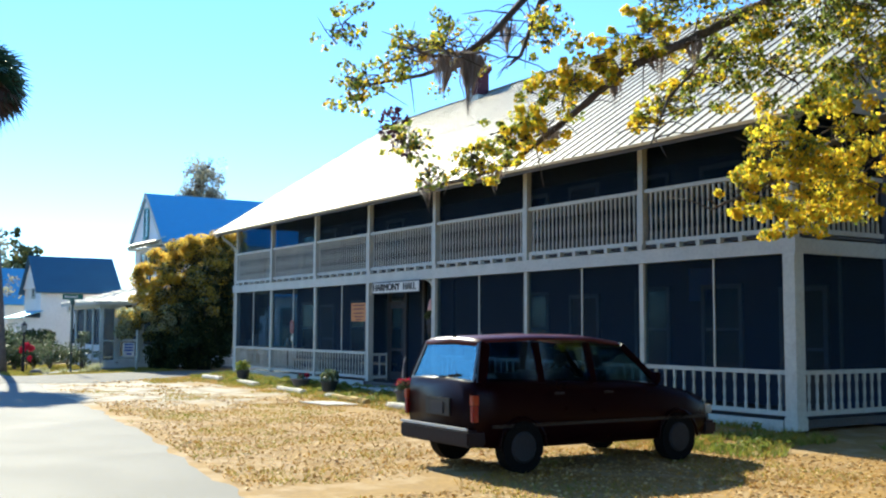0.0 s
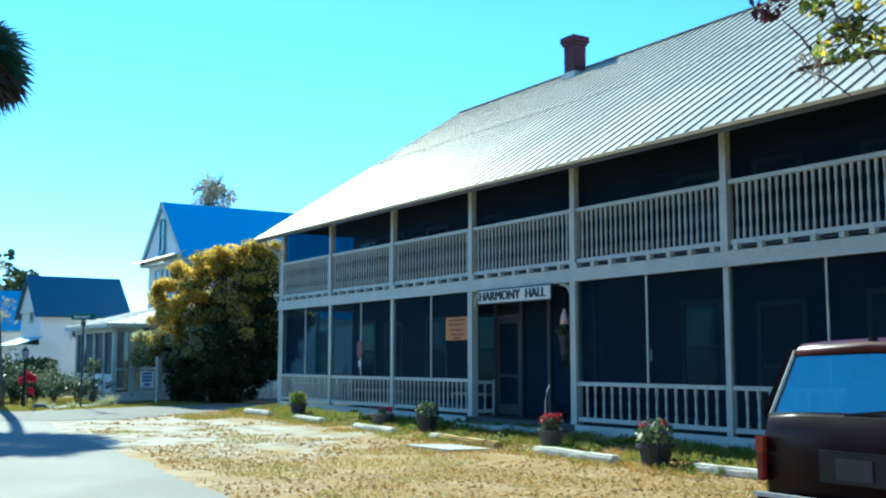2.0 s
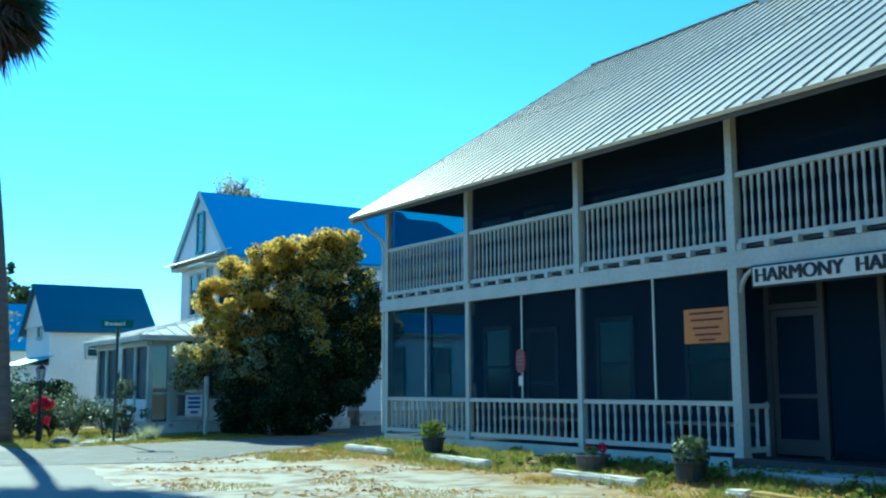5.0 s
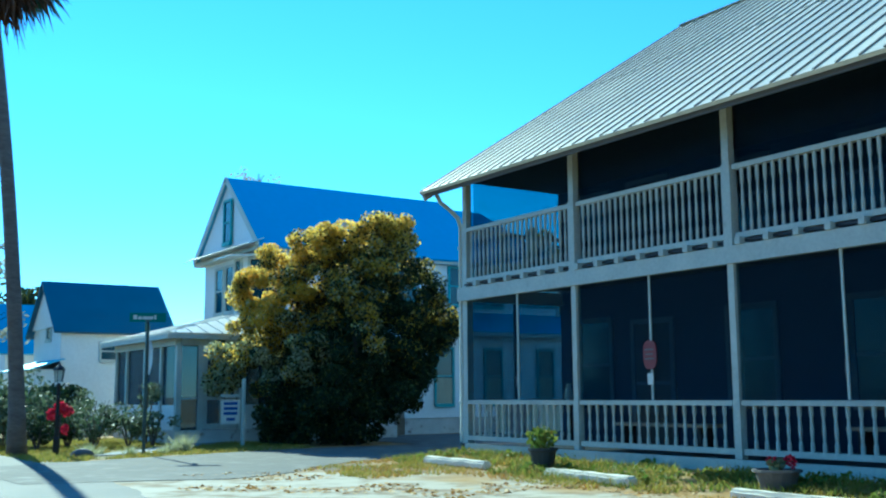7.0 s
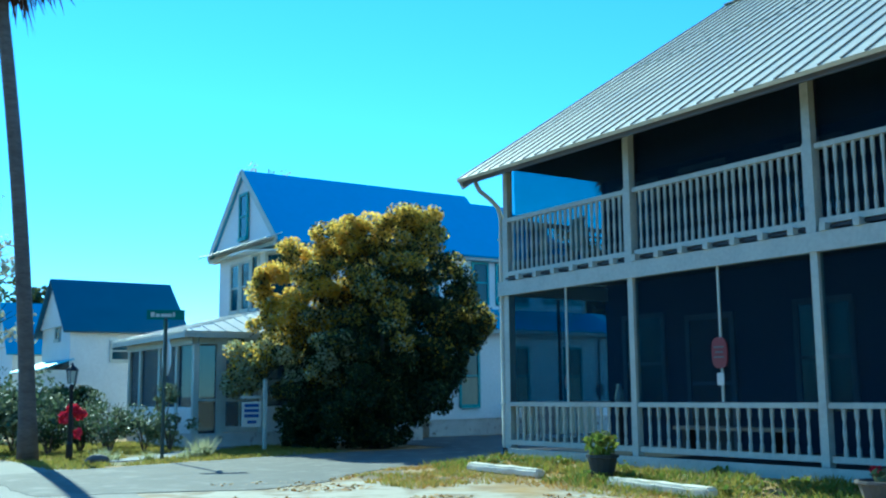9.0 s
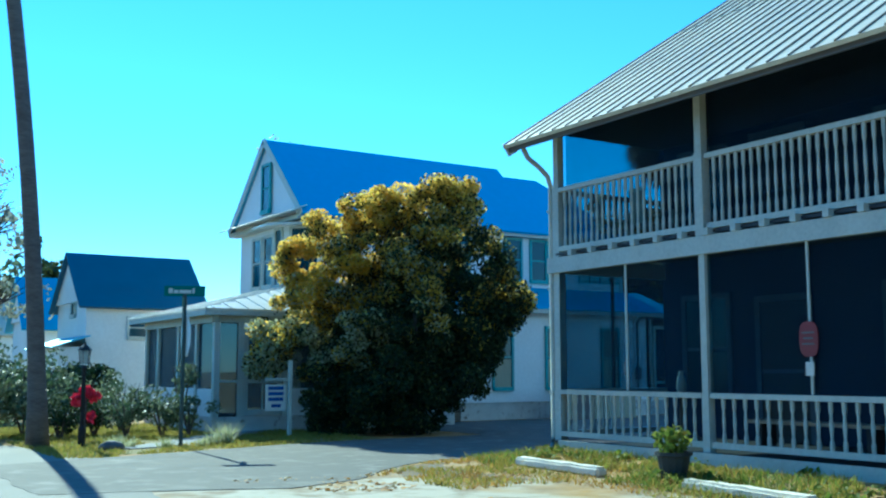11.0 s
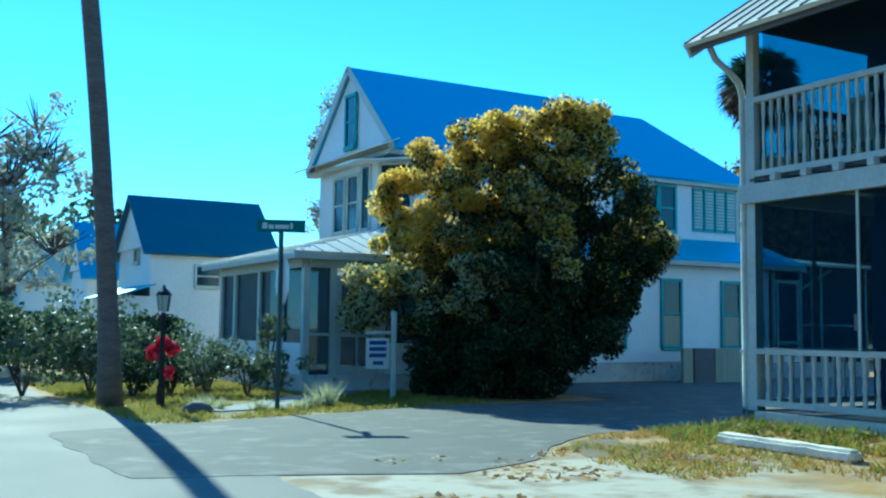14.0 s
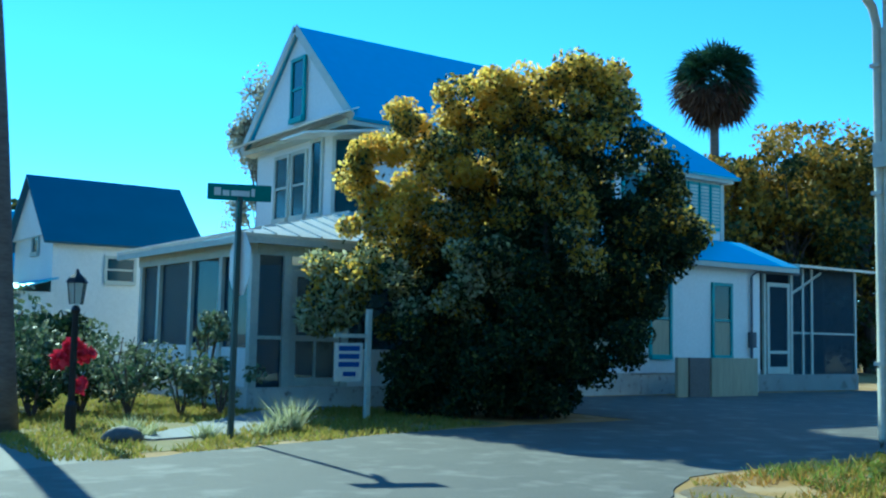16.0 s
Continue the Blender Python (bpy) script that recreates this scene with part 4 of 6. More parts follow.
# ---- the van ----
def van(at, turn):
    L, T = 4.35, None
    t = thing("minivan", at, "dark maroon minivan parked nose-in before the hall", "car")
    T = Matrix.Translation(at) @ Matrix.Rotation(radians(turn), 4, "Z") @ Matrix.Diagonal((0.955, 0.95, 1, 1))
    def put(name, bm, material, label="", smooth=False, parent=None, bevel=0):
        if bevel:
            bmesh.ops.bevel(bm, geom=bm.edges[:], offset=bevel, segments=2, affect="EDGES")
        bmesh.ops.transform(bm, matrix=T, verts=bm.verts[:])
        return part(name, bm, material, parent or t, label, smooth)
    # lower body: sections from tail to nose (x, bottom, belt, half width)
    secs = [(0.06, 0.38, 1.1, 0.80), (0.12, 0.33, 1.13, 0.88), (0.5, 0.3, 1.13, 0.905), (1.6, 0.29, 1.11, 0.91), (2.7, 0.29, 1.07, 0.91), (3.15, 0.29, 1.03, 0.90), (3.7, 0.29, 0.94, 0.88), (4.1, 0.3, 0.83, 0.83), (4.28, 0.36, 0.68, 0.74)]
    bm = bmesh.new()
    rings = []
    for x, z0, z1, w in secs:
        h = z1 - z0
        prof = [(-w * 0.86, z0), (-w * 0.97, z0 + h * 0.18), (-w, z0 + h * 0.5), (-w * 0.985, z0 + h * 0.8), (-w * 0.945, z1), (-w * 0.6, z1 + 0.02), (0, z1 + 0.03), (w * 0.6, z1 + 0.02), (w * 0.945, z1), (w * 0.985, z0 + h * 0.8), (w, z0 + h * 0.5), (w * 0.97, z0 + h * 0.18), (w * 0.86, z0)]
        rings.append([bm.verts.new((x, y, z)) for y, z in prof])
    for a, b in zip(rings, rings[1:]):
        for i in range(len(a)):
            k = (i + 1) % len(a)
            # the top stays open between the tail and the dashboard
            if a[0].co.x < 2.75 and 5 <= i <= 6 and a[0].co.x > 0.1:
                continue
            bm.faces.new((a[i], b[i], b[k], a[k]))
    bm.faces.new(rings[0])
    bm.faces.new(rings[-1][::-1])
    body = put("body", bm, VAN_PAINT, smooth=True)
    # wheel arches and wheels
    for x in (0.78, 3.5):
        for s in (-1, 1):
            bm = bmesh.new()
            ring = [(x + 0.37 * math.cos(a), s * 0.912, 0.31 + 0.37 * math.sin(a)) for a in [math.pi * i / 10 for i in range(11)]]
            tube(bm, ring, 0.02, 6)
            put("wheel_arch", bm, VAN_PAINT)
            bm = bmesh.new()
            bmesh.ops.create_cone(bm, cap_ends=True, segments=28, radius1=0.315, radius2=0.315, depth=0.2, matrix=Matrix.Translation((x, s * 0.83, 0.315)) @ Matrix.Rotation(radians(90), 4, "X"))
            w = put("wheel", bm, RUBBER, bevel=0)
            bm = bmesh.new()
            bmesh.ops.create_cone(bm, cap_ends=True, segments=20, radius1=0.2, radius2=0.17, depth=0.03, matrix=Matrix.Translation((x, s * 0.94, 0.315)) @ Matrix.Rotation(radians(-90 if s > 0 else 90), 4, "X"))
            put("rim", bm, VAN_RIM, parent=w)
    # roof with rounded sides
    bm = bmesh.new()
    rs = [(0.24, 1.62, 0.67), (0.34, 1.66, 0.7), (1.2, 1.69, 0.73), (2.1, 1.68, 0.73), (2.6, 1.62, 0.69), (2.72, 1.57, 0.66)]
    rings = []
    for x, z, w in rs:
        prof = [(-w, z - 0.065), (-w * 0.94, z - 0.02), (-w * 0.6, z), (0, z + 0.015), (w * 0.6, z), (w * 0.94, z - 0.02), (w, z - 0.065), (0, z - 0.04)]
        rings.append([bm.verts.new((x, y, zz)) for y, zz in prof])
    for a, b in zip(rings, rings[1:]):
        for i in range(len(a)):
            k = (i + 1) % len(a)
            bm.faces.new((a[i], b[i], b[k], a[k]))
    bm.faces.new(rings[0])
    bm.faces.new(rings[-1][::-1])
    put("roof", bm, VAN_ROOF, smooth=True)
    # pillars and panes between belt and roof
    def rim_pt(x, s):
        return Vector((x, s * 0.86, 1.13 - 0.02 * max(0, x - 0.5)))
    for s in (-1, 1):
        top = lambda x: Vector((x, s * 0.705, 1.59 if 0.3 < x < 2.5 else 1.55))
        for xb, xt, w in ((0.17, 0.32, 0.14), (1.12, 1.12, 0.1), (2.0, 1.98, 0.1), (3.18, 2.62, 0.08)):
            bm = bmesh.new()
            bar(bm, rim_pt(xb, s) - Vector((0, 0, 0.03)), top(xt), 0.04, w, up=(1, 0, 0))
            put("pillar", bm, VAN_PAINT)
        for xb0, xb1, xt0, xt1 in ((0.25, 1.06, 0.4, 1.06), (1.18, 1.94, 1.18, 1.92), (2.06, 3.1, 2.04, 2.6)):
            bm = bmesh.new()
            slab(bm, [rim_pt(xb0, s), rim_pt(xb1, s), top(xt1), top(xt0)], 0.006)
            put("side_window", bm, VAN_SIDE_GLASS)
    for name, xb, xt, zb, wb, wt in (("rear_window", 0.11, 0.27, 1.13, 0.78, 0.66), ("windscreen", 3.2, 2.68, 1.05, 0.8, 0.64)):
        bm = bmesh.new()
        slab(bm, [(xb, -wb, zb), (xb, wb, zb), (xt, wt, 1.59), (xt, -wt, 1.59)], 0.006)
        w = put(name, bm, VAN_GLASS)
        if name == "rear_window":
            bm = bmesh.new()
            for p, q in (((xb, -wb, zb), (xb, wb, zb)), ((xb, wb, zb), (xt, wt, 1.59)), ((xb, -wb, zb), (xt, -wt, 1.59))):
                bar(bm, (p[0] - 0.012, p[1], p[2]), (q[0] - 0.012, q[1], q[2]), 0.02, 0.022)
            put("window_seal", bm, STEEL, "thin bright strip round the rear window", parent=w)
            bm = bmesh.new()
            bar(bm, (0.085, 0.1, 1.14), (0.115, -0.42, 1.2), 0.02, 0.02)
            put("wiper", bm, BLACK, parent=w)
    # tail: lamps, bumper, strip, plate recess, handle
    for s in (-1, 1):
        bm = B((0.03, s * 0.87 - 0.06 if s > 0 else -0.885, 0.64, 0.12, 0.885 if s > 0 else s * 0.87 + 0.06, 0.84))
        lamp = put("tail_lamp", bm, LAMP_RED, bevel=0.012)
        put("turn_lamp", B((0.025, s * 0.87 - 0.06 if s > 0 else -0.885, 0.845, 0.115, 0.885 if s > 0 else s * 0.87 + 0.06, 0.96)), LAMP_AMBER, parent=lamp)
    bump = put("rear_bumper", B((-0.04, -0.88, 0.34, 0.24, 0.88, 0.545)), VAN_TRIM, bevel=0.03)
    put("bumper_strip", B((-0.056, -0.84, 0.54, -0.02, 0.84, 0.57)), BARE_PLATE, "bright metal strip", parent=bump)
    put("front_bumper", B((4.1, -0.82, 0.3, 4.38, 0.82, 0.5)), VAN_TRIM, bevel=0.04)
    put("plate_recess", B((0.035, -0.3, 0.68, 0.06, 0.3, 0.9)), BLACK)
    put("plate", B((0.02, -0.15, 0.71, 0.034, 0.15, 0.85)), DIM_DOOR, "blank dark plate")
    put("side_moulding", B((0.3, -0.93, 0.56, 4.0, -0.905, 0.6), (0.3, 0.905, 0.56, 4.0, 0.93, 0.6)), BLACK)
    for s in (-1, 1):
        for x in (1.3, 2.15):
            put("door_handle", B((x, s * 0.9 - 0.015, 0.94, x + 0.16, s * 0.9 + 0.015, 0.97)), BLACK)
        m = put("mirror", B((2.98, s * 0.98 - 0.07, 1.06, 3.06, s * 0.98 + 0.07, 1.2)), VAN_PAINT, bevel=0.015)
        bm = bmesh.new()
        bar(bm, (3.0, s * 0.85, 1.06), (3.02, s * 0.95, 1.1), 0.04, 0.05)
        put("mirror_arm", bm, BLACK, parent=m)
    for s in (-1, 1):
        put("headlamp", B((4.12, s * 0.62 - 0.16, 0.6, 4.3, s * 0.62 + 0.16, 0.72)), LAMP_GLASS)
    # seats
    for x, w in ((0.85, 0.0), (1.7, 0.0)):
        put("seat_bench", B((x, -0.62, 0.55, x + 0.14, 0.62, 1.2), (x, -0.62, 0.45, x + 0.5, 0.62, 0.56)), SEAT, bevel=0.04)
    for y in (-0.4, 0.4):
        put("front_seat", B((2.35, y - 0.24, 0.5, 2.5, y + 0.24, 1.22), (2.35, y - 0.24, 0.42, 2.85, y + 0.24, 0.55)), SEAT, bevel=0.05)
        put("headrest", B((2.36, y - 0.14, 1.25, 2.46, y + 0.14, 1.42)), SEAT, bevel=0.04)
    put("rear_headrest", B((0.5, -0.2, 1.0, 0.86, 0.44, 1.5)), SEAT, bevel=0.15)
    put("parcel", B((0.32, -0.6, 1.08, 0.6, -0.3, 1.2)), SIGN_WHITE, "pale bundle on the rear shelf", bevel=0.03)
    put("dashboard", B((2.78, -0.8, 0.75, 3.2, 0.8, 0.98)), SEAT, bevel=0.04)
    put("roof_aerial", B((0.28, -0.02, 1.63, 0.33, 0.02, 1.68)), BLACK)


van((6.93, 10.02, -0.15), -1.2)


# ---- the house across the side street ----
house = thing("house", (21, 50, 0), "white two-storey house with gable and tin roof tinted with reflected sky", "house")
HX, HY0, HY1, HZ = 15.25, 47.6, 52.4, 5.75
part("wall", B((HX, HY0, -0.15, HX + 1.3, HY0 + 1.0, 3.5), (HX, HY0 + 1.0, -0.15, 27.2, HY1, HZ), (HX + 1.3, HY0, -0.15, 27.2, HY0 + 1.0, HZ)), WHITE_WALL, house)
bm = bmesh.new()
slab(bm, [(HX - 0.02, HY0 - 0.1, HZ), (HX - 0.02, HY1 + 0.1, HZ), (HX - 0.02, 50.0, 8.12)], 0.15)
part("gable", bm, WHITE_WALL, house)
def roof_slope(name, corners, thick, material, parent, label=""):
    bm = bmesh.new()
    slab(bm, corners, thick)
    return part(name, bm, material, parent, label)


hroof = roof_slope("roof_slope", [(15.0, 47.25, 5.7), (23.7, 47.25, 5.7), (23.7, 50.0, 8.3), (15.0, 50.0, 8.3)], 0.08, BLUE_TIN, house)
roof_slope("roof_slope", [(15.0, 52.75, 5.7), (23.7, 52.75, 5.7), (23.7, 50.0, 8.3), (15.0, 50.0, 8.3)], 0.08, BLUE_TIN, house)
roof_slope("roof_slope", [(23.7, 47.25, 5.7), (27.6, 47.25, 5.7), (25.4, 50.0, 8.05), (23.7, 50.0, 8.05)], 0.08, BLUE_TIN, house)
roof_slope("roof_slope", [(23.7, 52.75, 5.7), (27.6, 52.75, 5.7), (25.4, 50.0, 8.05), (23.7, 50.0, 8.05)], 0.08, BLUE_TIN, house)
roof_slope("roof_slope", [(27.6, 47.25, 5.7), (27.6, 52.75, 5.7), (25.4, 50.0, 8.05)], 0.08, BLUE_TIN, house)
bm = bmesh.new()
slab(bm, [(14.6, 47.1, 5.72), (14.6, 52.8, 5.72), (HX, 52.6, 5.98), (HX, 47.4, 5.98)], 0.04)
part("pent_roof", bm, PALE_TIN, house)
part("cornice", B((14.95, 47.35, 5.55, HX, 52.7, 5.68), (HX, 47.35, 5.55, 27.4, HY0, 5.68)), WHITE, house)
for y0, y1, z0, z1 in ((47.2, 50.0, 5.7, 8.28), (52.8, 50.0, 5.7, 8.28)):
    bm = bmesh.new()
    bar(bm, (14.975, y0, z0 - 0.03), (14.975, y1, z1 - 0.03), 0.04, 0.2)
    part("rake_board", bm, WHITE, house)
# corner bay under the gable
bay = [(HX, 49.15), (14.98, 49.0), (14.98, 48.35), (15.85, 47.35), (16.6, 47.35), (16.6, 48.7)]
bm = bmesh.new()
slab(bm, [(x, y, 5.56) for x, y in bay], 1.95)
part("bay", bm, WHITE_WALL, house)
bm = bmesh.new()
slab(bm, [(14.35, 49.3, 5.44), (14.35, 48.1, 5.44), (15.5, 46.85, 5.44), (16.8, 46.85, 5.44), (16.6, 47.6, 5.7), (15.26, 49.2, 5.7)], 0.05)
part("bay_roof", bm, PALE_TIN, house)


def window(parent, p, along, out, w, h, material=TEAL, name="window", sash=True):
    """A framed window: p the middle of its foot, along and out unit vectors in plan."""
    a, o = Vector((*along, 0)), Vector((*out, 0))
    M = Matrix(((a.x, o.x, 0, p[0]), (a.y, o.y, 0, p[1]), (0, 0, 1, p[2]), (0, 0, 0, 1)))
    f = 0.08
    bm = bmesh.new()
    for b in ((-w / 2 - f, 0, -f, -w / 2, 0.06, h + f), (w / 2, 0, -f, w / 2 + f, 0.06, h + f), (-w / 2, 0, h, w / 2, 0.06, h + f), (-w / 2 - 0.05, 0.002, -f - 0.04, w / 2 + 0.05, 0.1, -0.001)):
        box(bm, *b)
    if sash:
        box(bm, -w / 2, 0.012, h / 2 - 0.025, w / 2, 0.05, h / 2 + 0.025)
    bmesh.ops.transform(bm, matrix=M, verts=bm.verts[:])
    wob = part(name, bm, material, parent)
    bm = B((-w / 2, 0.012, 0, w / 2, 0.022, h))
    bmesh.ops.transform(bm, matrix=M, verts=bm.verts[:])
    part("pane", bm, GLASS, wob)
    return wob


for y in (50.95, 50.05):
    window(house, (HX, y, 3.85), (0, 1), (-1, 0), 0.62, 1.45, WHITE)
window(house, (14.98, 48.68, 3.75), (0, 1), (-1, 0), 0.42, 1.6, WHITE, sash=False)
window(house, (15.415, 47.85, 3.75), (0.657, -0.754), (-0.754, -0.657), 0.8, 1.6, WHITE, sash=False)
window(house, (HX - 0.2, 49.85, 6.1), (0, 1), (-1, 0), 0.55, 1.35, TEAL, "attic_window")
for x in (18.5, 20.5):
    window(house, (x, HY0, 3.9), (1, 0), (0, -1), 0.7, 1.5)
for x in (22.6, 23.6, 24.3):
    window(house, (x, HY0, 4.2), (1, 0), (0, -1), 0.55, 1.25, TEAL)
for x in (25.5, 25.95, 26.4, 26.85):
    s = part("shutter", B((x - 0.2, HY0 - 0.06, 4.2, x + 0.2, HY0 - 0.001, 5.5)), TEAL, house, "pale teal louvred shutter")
    for k in range(12):
        part("slat", B((x - 0.15, HY0 - 0.075, 4.3 + k * 0.095, x + 0.15, HY0 - 0.061, 4.36 + k * 0.095)), WHITE, s)
part("corner_board", B((27.1, HY0 - 0.03, 3.2, 27.24, HY0 + 0.1, 5.56)), WHITE, house)
# one-storey wing along the side street
WY = 46.0
part("wing_wall", B((19.5, WY, 0.35, 26.75, HY0, 3.2)), WHITE_WALL, house)
part("wing_base", B((19.55, WY + 0.05, -0.2, 26.75, HY0, 0.35)), CONCRETE, house)
bm = bmesh.new()
slab(bm, [(19.2, WY - 0.35, 3.15), (28.0, WY - 0.35, 3.15), (28.0, HY0, 3.95), (19.2, HY0, 3.95)], 0.06)
part("wing_roof", bm, BLUE_TIN, house)
part("wing_eave", B((19.2, WY - 0.34, 3.0, 28.0, WY - 0.31, 3.12)), WHITE, house)
for x in (25.22, 22.98, 21.0):
    win = window(house, (x, WY, 0.8), (1, 0), (0, -1), 0.62, 1.75, TEAL)
    part("curtain", B((x - 0.3, WY - 0.028, 0.8, x + 0.3, WY - 0.023, 1.62)), CURTAIN, win, "pale drawn lower curtain")
bm = bmesh.new()
tube(bm, [(26.35, WY - 0.06, 0.2), (26.35, WY - 0.06, 2.85), (26.5, WY - 0.1, 2.98), (28.4, WY - 0.1, 3.0)], 0.035, 6)
tube(bm, [(26.35, WY - 0.08, 1.0), (26.35, WY - 0.08, 1.4)], 0.11, 8)
part("service_pipe", bm, INNER_TRIM, house)
# screened back porch
part("back_porch_floor", B((26.76, WY + 0.1, -0.15, 31.3, 49.5, 0.3)), CONCRETE_GREY, house)
bm = bmesh.new()
slab(bm, [(28.01, WY - 0.35, 3.25), (31.75, WY - 0.35, 3.25), (31.75, 49.6, 3.75), (28.01, 49.6, 3.75)], 0.07)
part("back_porch_roof", bm, PALE_TIN, house)
for x in (26.85, 27.1, 28.25, 28.75, 29.15, 31.2):
    part("back_porch_post", B((x - 0.04, WY + 0.1, 0.3, x + 0.04, WY + 0.18, 3.2)), WHITE, house)
part("back_porch_rail", B((28.3, WY + 0.11, 1.4, 31.15, WY + 0.17, 1.45)), WHITE, house)
part("insect_screen", B((28.3, WY + 0.135, 0.3, 31.15, WY + 0.141, 3.2)), HOUSE_SCREEN, house)
bd = part("back_door", B((27.2, WY + 0.1, 0.32, 27.3, WY + 0.15, 2.75), (28.06, WY + 0.1, 0.32, 28.16, WY + 0.15, 2.75), (27.3, WY + 0.1, 2.64, 28.06, WY + 0.15, 2.75), (27.3, WY + 0.1, 0.32, 28.06, WY + 0.15, 0.5), (27.3, WY + 0.1, 0.85, 28.06, WY + 0.15, 0.93)), WHITE, house)
part("door_screen", B((27.3, WY + 0.12, 0.5, 28.06, WY + 0.126, 2.64)), HOUSE_SCREEN, bd)
# Wall in the near-black boards, standing in for the unlit porch interior.
part("back_wall", B((26.76, 49.5, -0.15, 31.3, 49.6, 3.3), (31.24, WY + 1.2, -0.15, 31.3, 49.5, 3.3)), CEILING_WOOD, house)
bm = bmesh.new()
bar(bm, (28.3, WY + 0.14, 2.5), (29.6, WY + 0.14, 3.12), 0.06, 0.06)
part("porch_brace", bm, WHITE, house)
# front porch, wrapped round the corner
FX, FY = 11.6, 44.5
bm = bmesh.new()
slab(bm, [(11.2, 44.15, 2.74), (11.2, 50.5, 2.74), (HX, 50.5, 3.72), (HX, 47.6, 3.72)], 0.05)
slab(bm, [(11.2, 44.15, 2.74), (18.6, 44.15, 2.74), (18.6, 47.6, 3.72), (HX, 47.6, 3.72)], 0.05)
pr = part("porch_roof", bm, PALE_TIN, house, "pale tin porch roof, hipped at the corner")
bm = bmesh.new()
bar(bm, (0, -0.02, 0.01), (0, 3.4, 0.975), 0.03, 0.04)
pseam = data_of("seam", bm, PALE_TIN)
for i in range(8):
    piece("seam", pseam, (15.3 + i * 0.42, 44.15, 2.74), pr)
for i in range(9):
    k = (i + 0.5) / 9.5
    bm = bmesh.new()
    bar(bm, (11.2 + 4.05 * k, 44.15, 2.752), (11.2 + 4.05 * k, 44.15 + 3.45 * k, 2.752 + 0.98 * k), 0.03, 0.04)
    part("seam", bm, PALE_TIN, pr)
for i in range(16):
    y = 44.15 + 0.42 * i
    k = min(1, (y - 44.15) / 3.45)
    bm = bmesh.new()
    bar(bm, (11.19, y, 2.752), (11.2 + 4.0 * k + 0.05, y, 2.752 + 0.98 * k + 0.01), 0.03, 0.04)
    part("seam", bm, PALE_TIN, pr)
part("porch_beam", B((FX - 0.08, FY, 2.42, FX + 0.08, 50.0, 2.68), (FX + 0.08, FY - 0.08, 2.42, 18.4, FY + 0.08, 2.68)), WHITE, house)
part("porch_fascia", B((11.22, 44.17, 2.58, 11.26, 50.5, 2.69), (11.26, 44.17, 2.58, 18.6, 44.21, 2.69)), WHITE, house)
part("porch_ceiling", B((11.3, 44.25, 2.685, HX, 50.4, 2.7)), WHITE_WALL, house)
for y in (49.85, 48.8, 47.1, 45.7):
    part("porch_post", B((FX - 0.07, y - 0.07, 0.2, FX + 0.07, y + 0.07, 2.42)), WHITE, house)
for x in (11.62, 12.22, 13.36, 15.6, 17.9):
    part("porch_post", B((x - 0.07, FY - 0.07, 0.2, x + 0.07, FY + 0.07, 2.42)), WHITE, house)
part("porch_base", B((FX - 0.05, FY - 0.05, -0.2, HX, 49.9, 0.2), (HX, FY - 0.05, -0.2, 18.3, HY0, 0.2)), CONCRETE, house)
part("porch_apron", B((FX - 0.03, FY + 0.1, 0.2, FX + 0.03, 49.8, 0.85), (13.42, FY - 0.03, 0.2, 18.2, FY + 0.03, 0.85)), WHITE_WALL, house)
part("insect_screen", B((FX - 0.004, FY + 0.1, 0.85, FX + 0.004, 49.8, 2.42)), HOUSE_SCREEN, house)
part("insect_screen", B((11.7, FY - 0.004, 0.2, 12.15, FY + 0.004, 2.42), (13.42, FY - 0.004, 0.85, 18.2, FY + 0.004, 2.42)), HOUSE_SCREEN, house)
part("porch_rail", B((11.69, FY - 0.03, 1.0, 12.15, FY + 0.03, 1.06)), WHITE, house)
part("door_head", B((12.29, FY - 0.04, 2.2, 13.29, FY + 0.04, 2.28)), WHITE, house)
pd = part("porch_door", B((12.3, FY - 0.03, 0.22, 12.42, FY + 0.02, 2.19), (13.17, FY - 0.03, 0.22, 13.28, FY + 0.02, 2.19), (12.42, FY - 0.03, 2.08, 13.17, FY + 0.02, 2.19), (12.42, FY - 0.03, 0.98, 13.17, FY + 0.02, 1.08), (12.42, FY - 0.03, 0.22, 13.17, FY + 0.02, 0.36), (12.77, FY - 0.03, 0.36, 12.82, FY + 0.02, 0.98)), WHITE, house, "white screen door with a low double panel")
part("door_screen", B((12.42, FY - 0.008, 0.36, 13.17, FY - 0.002, 2.08)), HOUSE_SCREEN, pd)
part("porch_lamp", B((12.6, FY - 0.14, 2.5, 12.85, FY - 0.085, 2.58)), BLACK, house)
for y in (48.9, 46.6):
    window(house, (HX, y, 0.9), (0, 1), (-1, 0), 0.8, 1.5, WHITE)

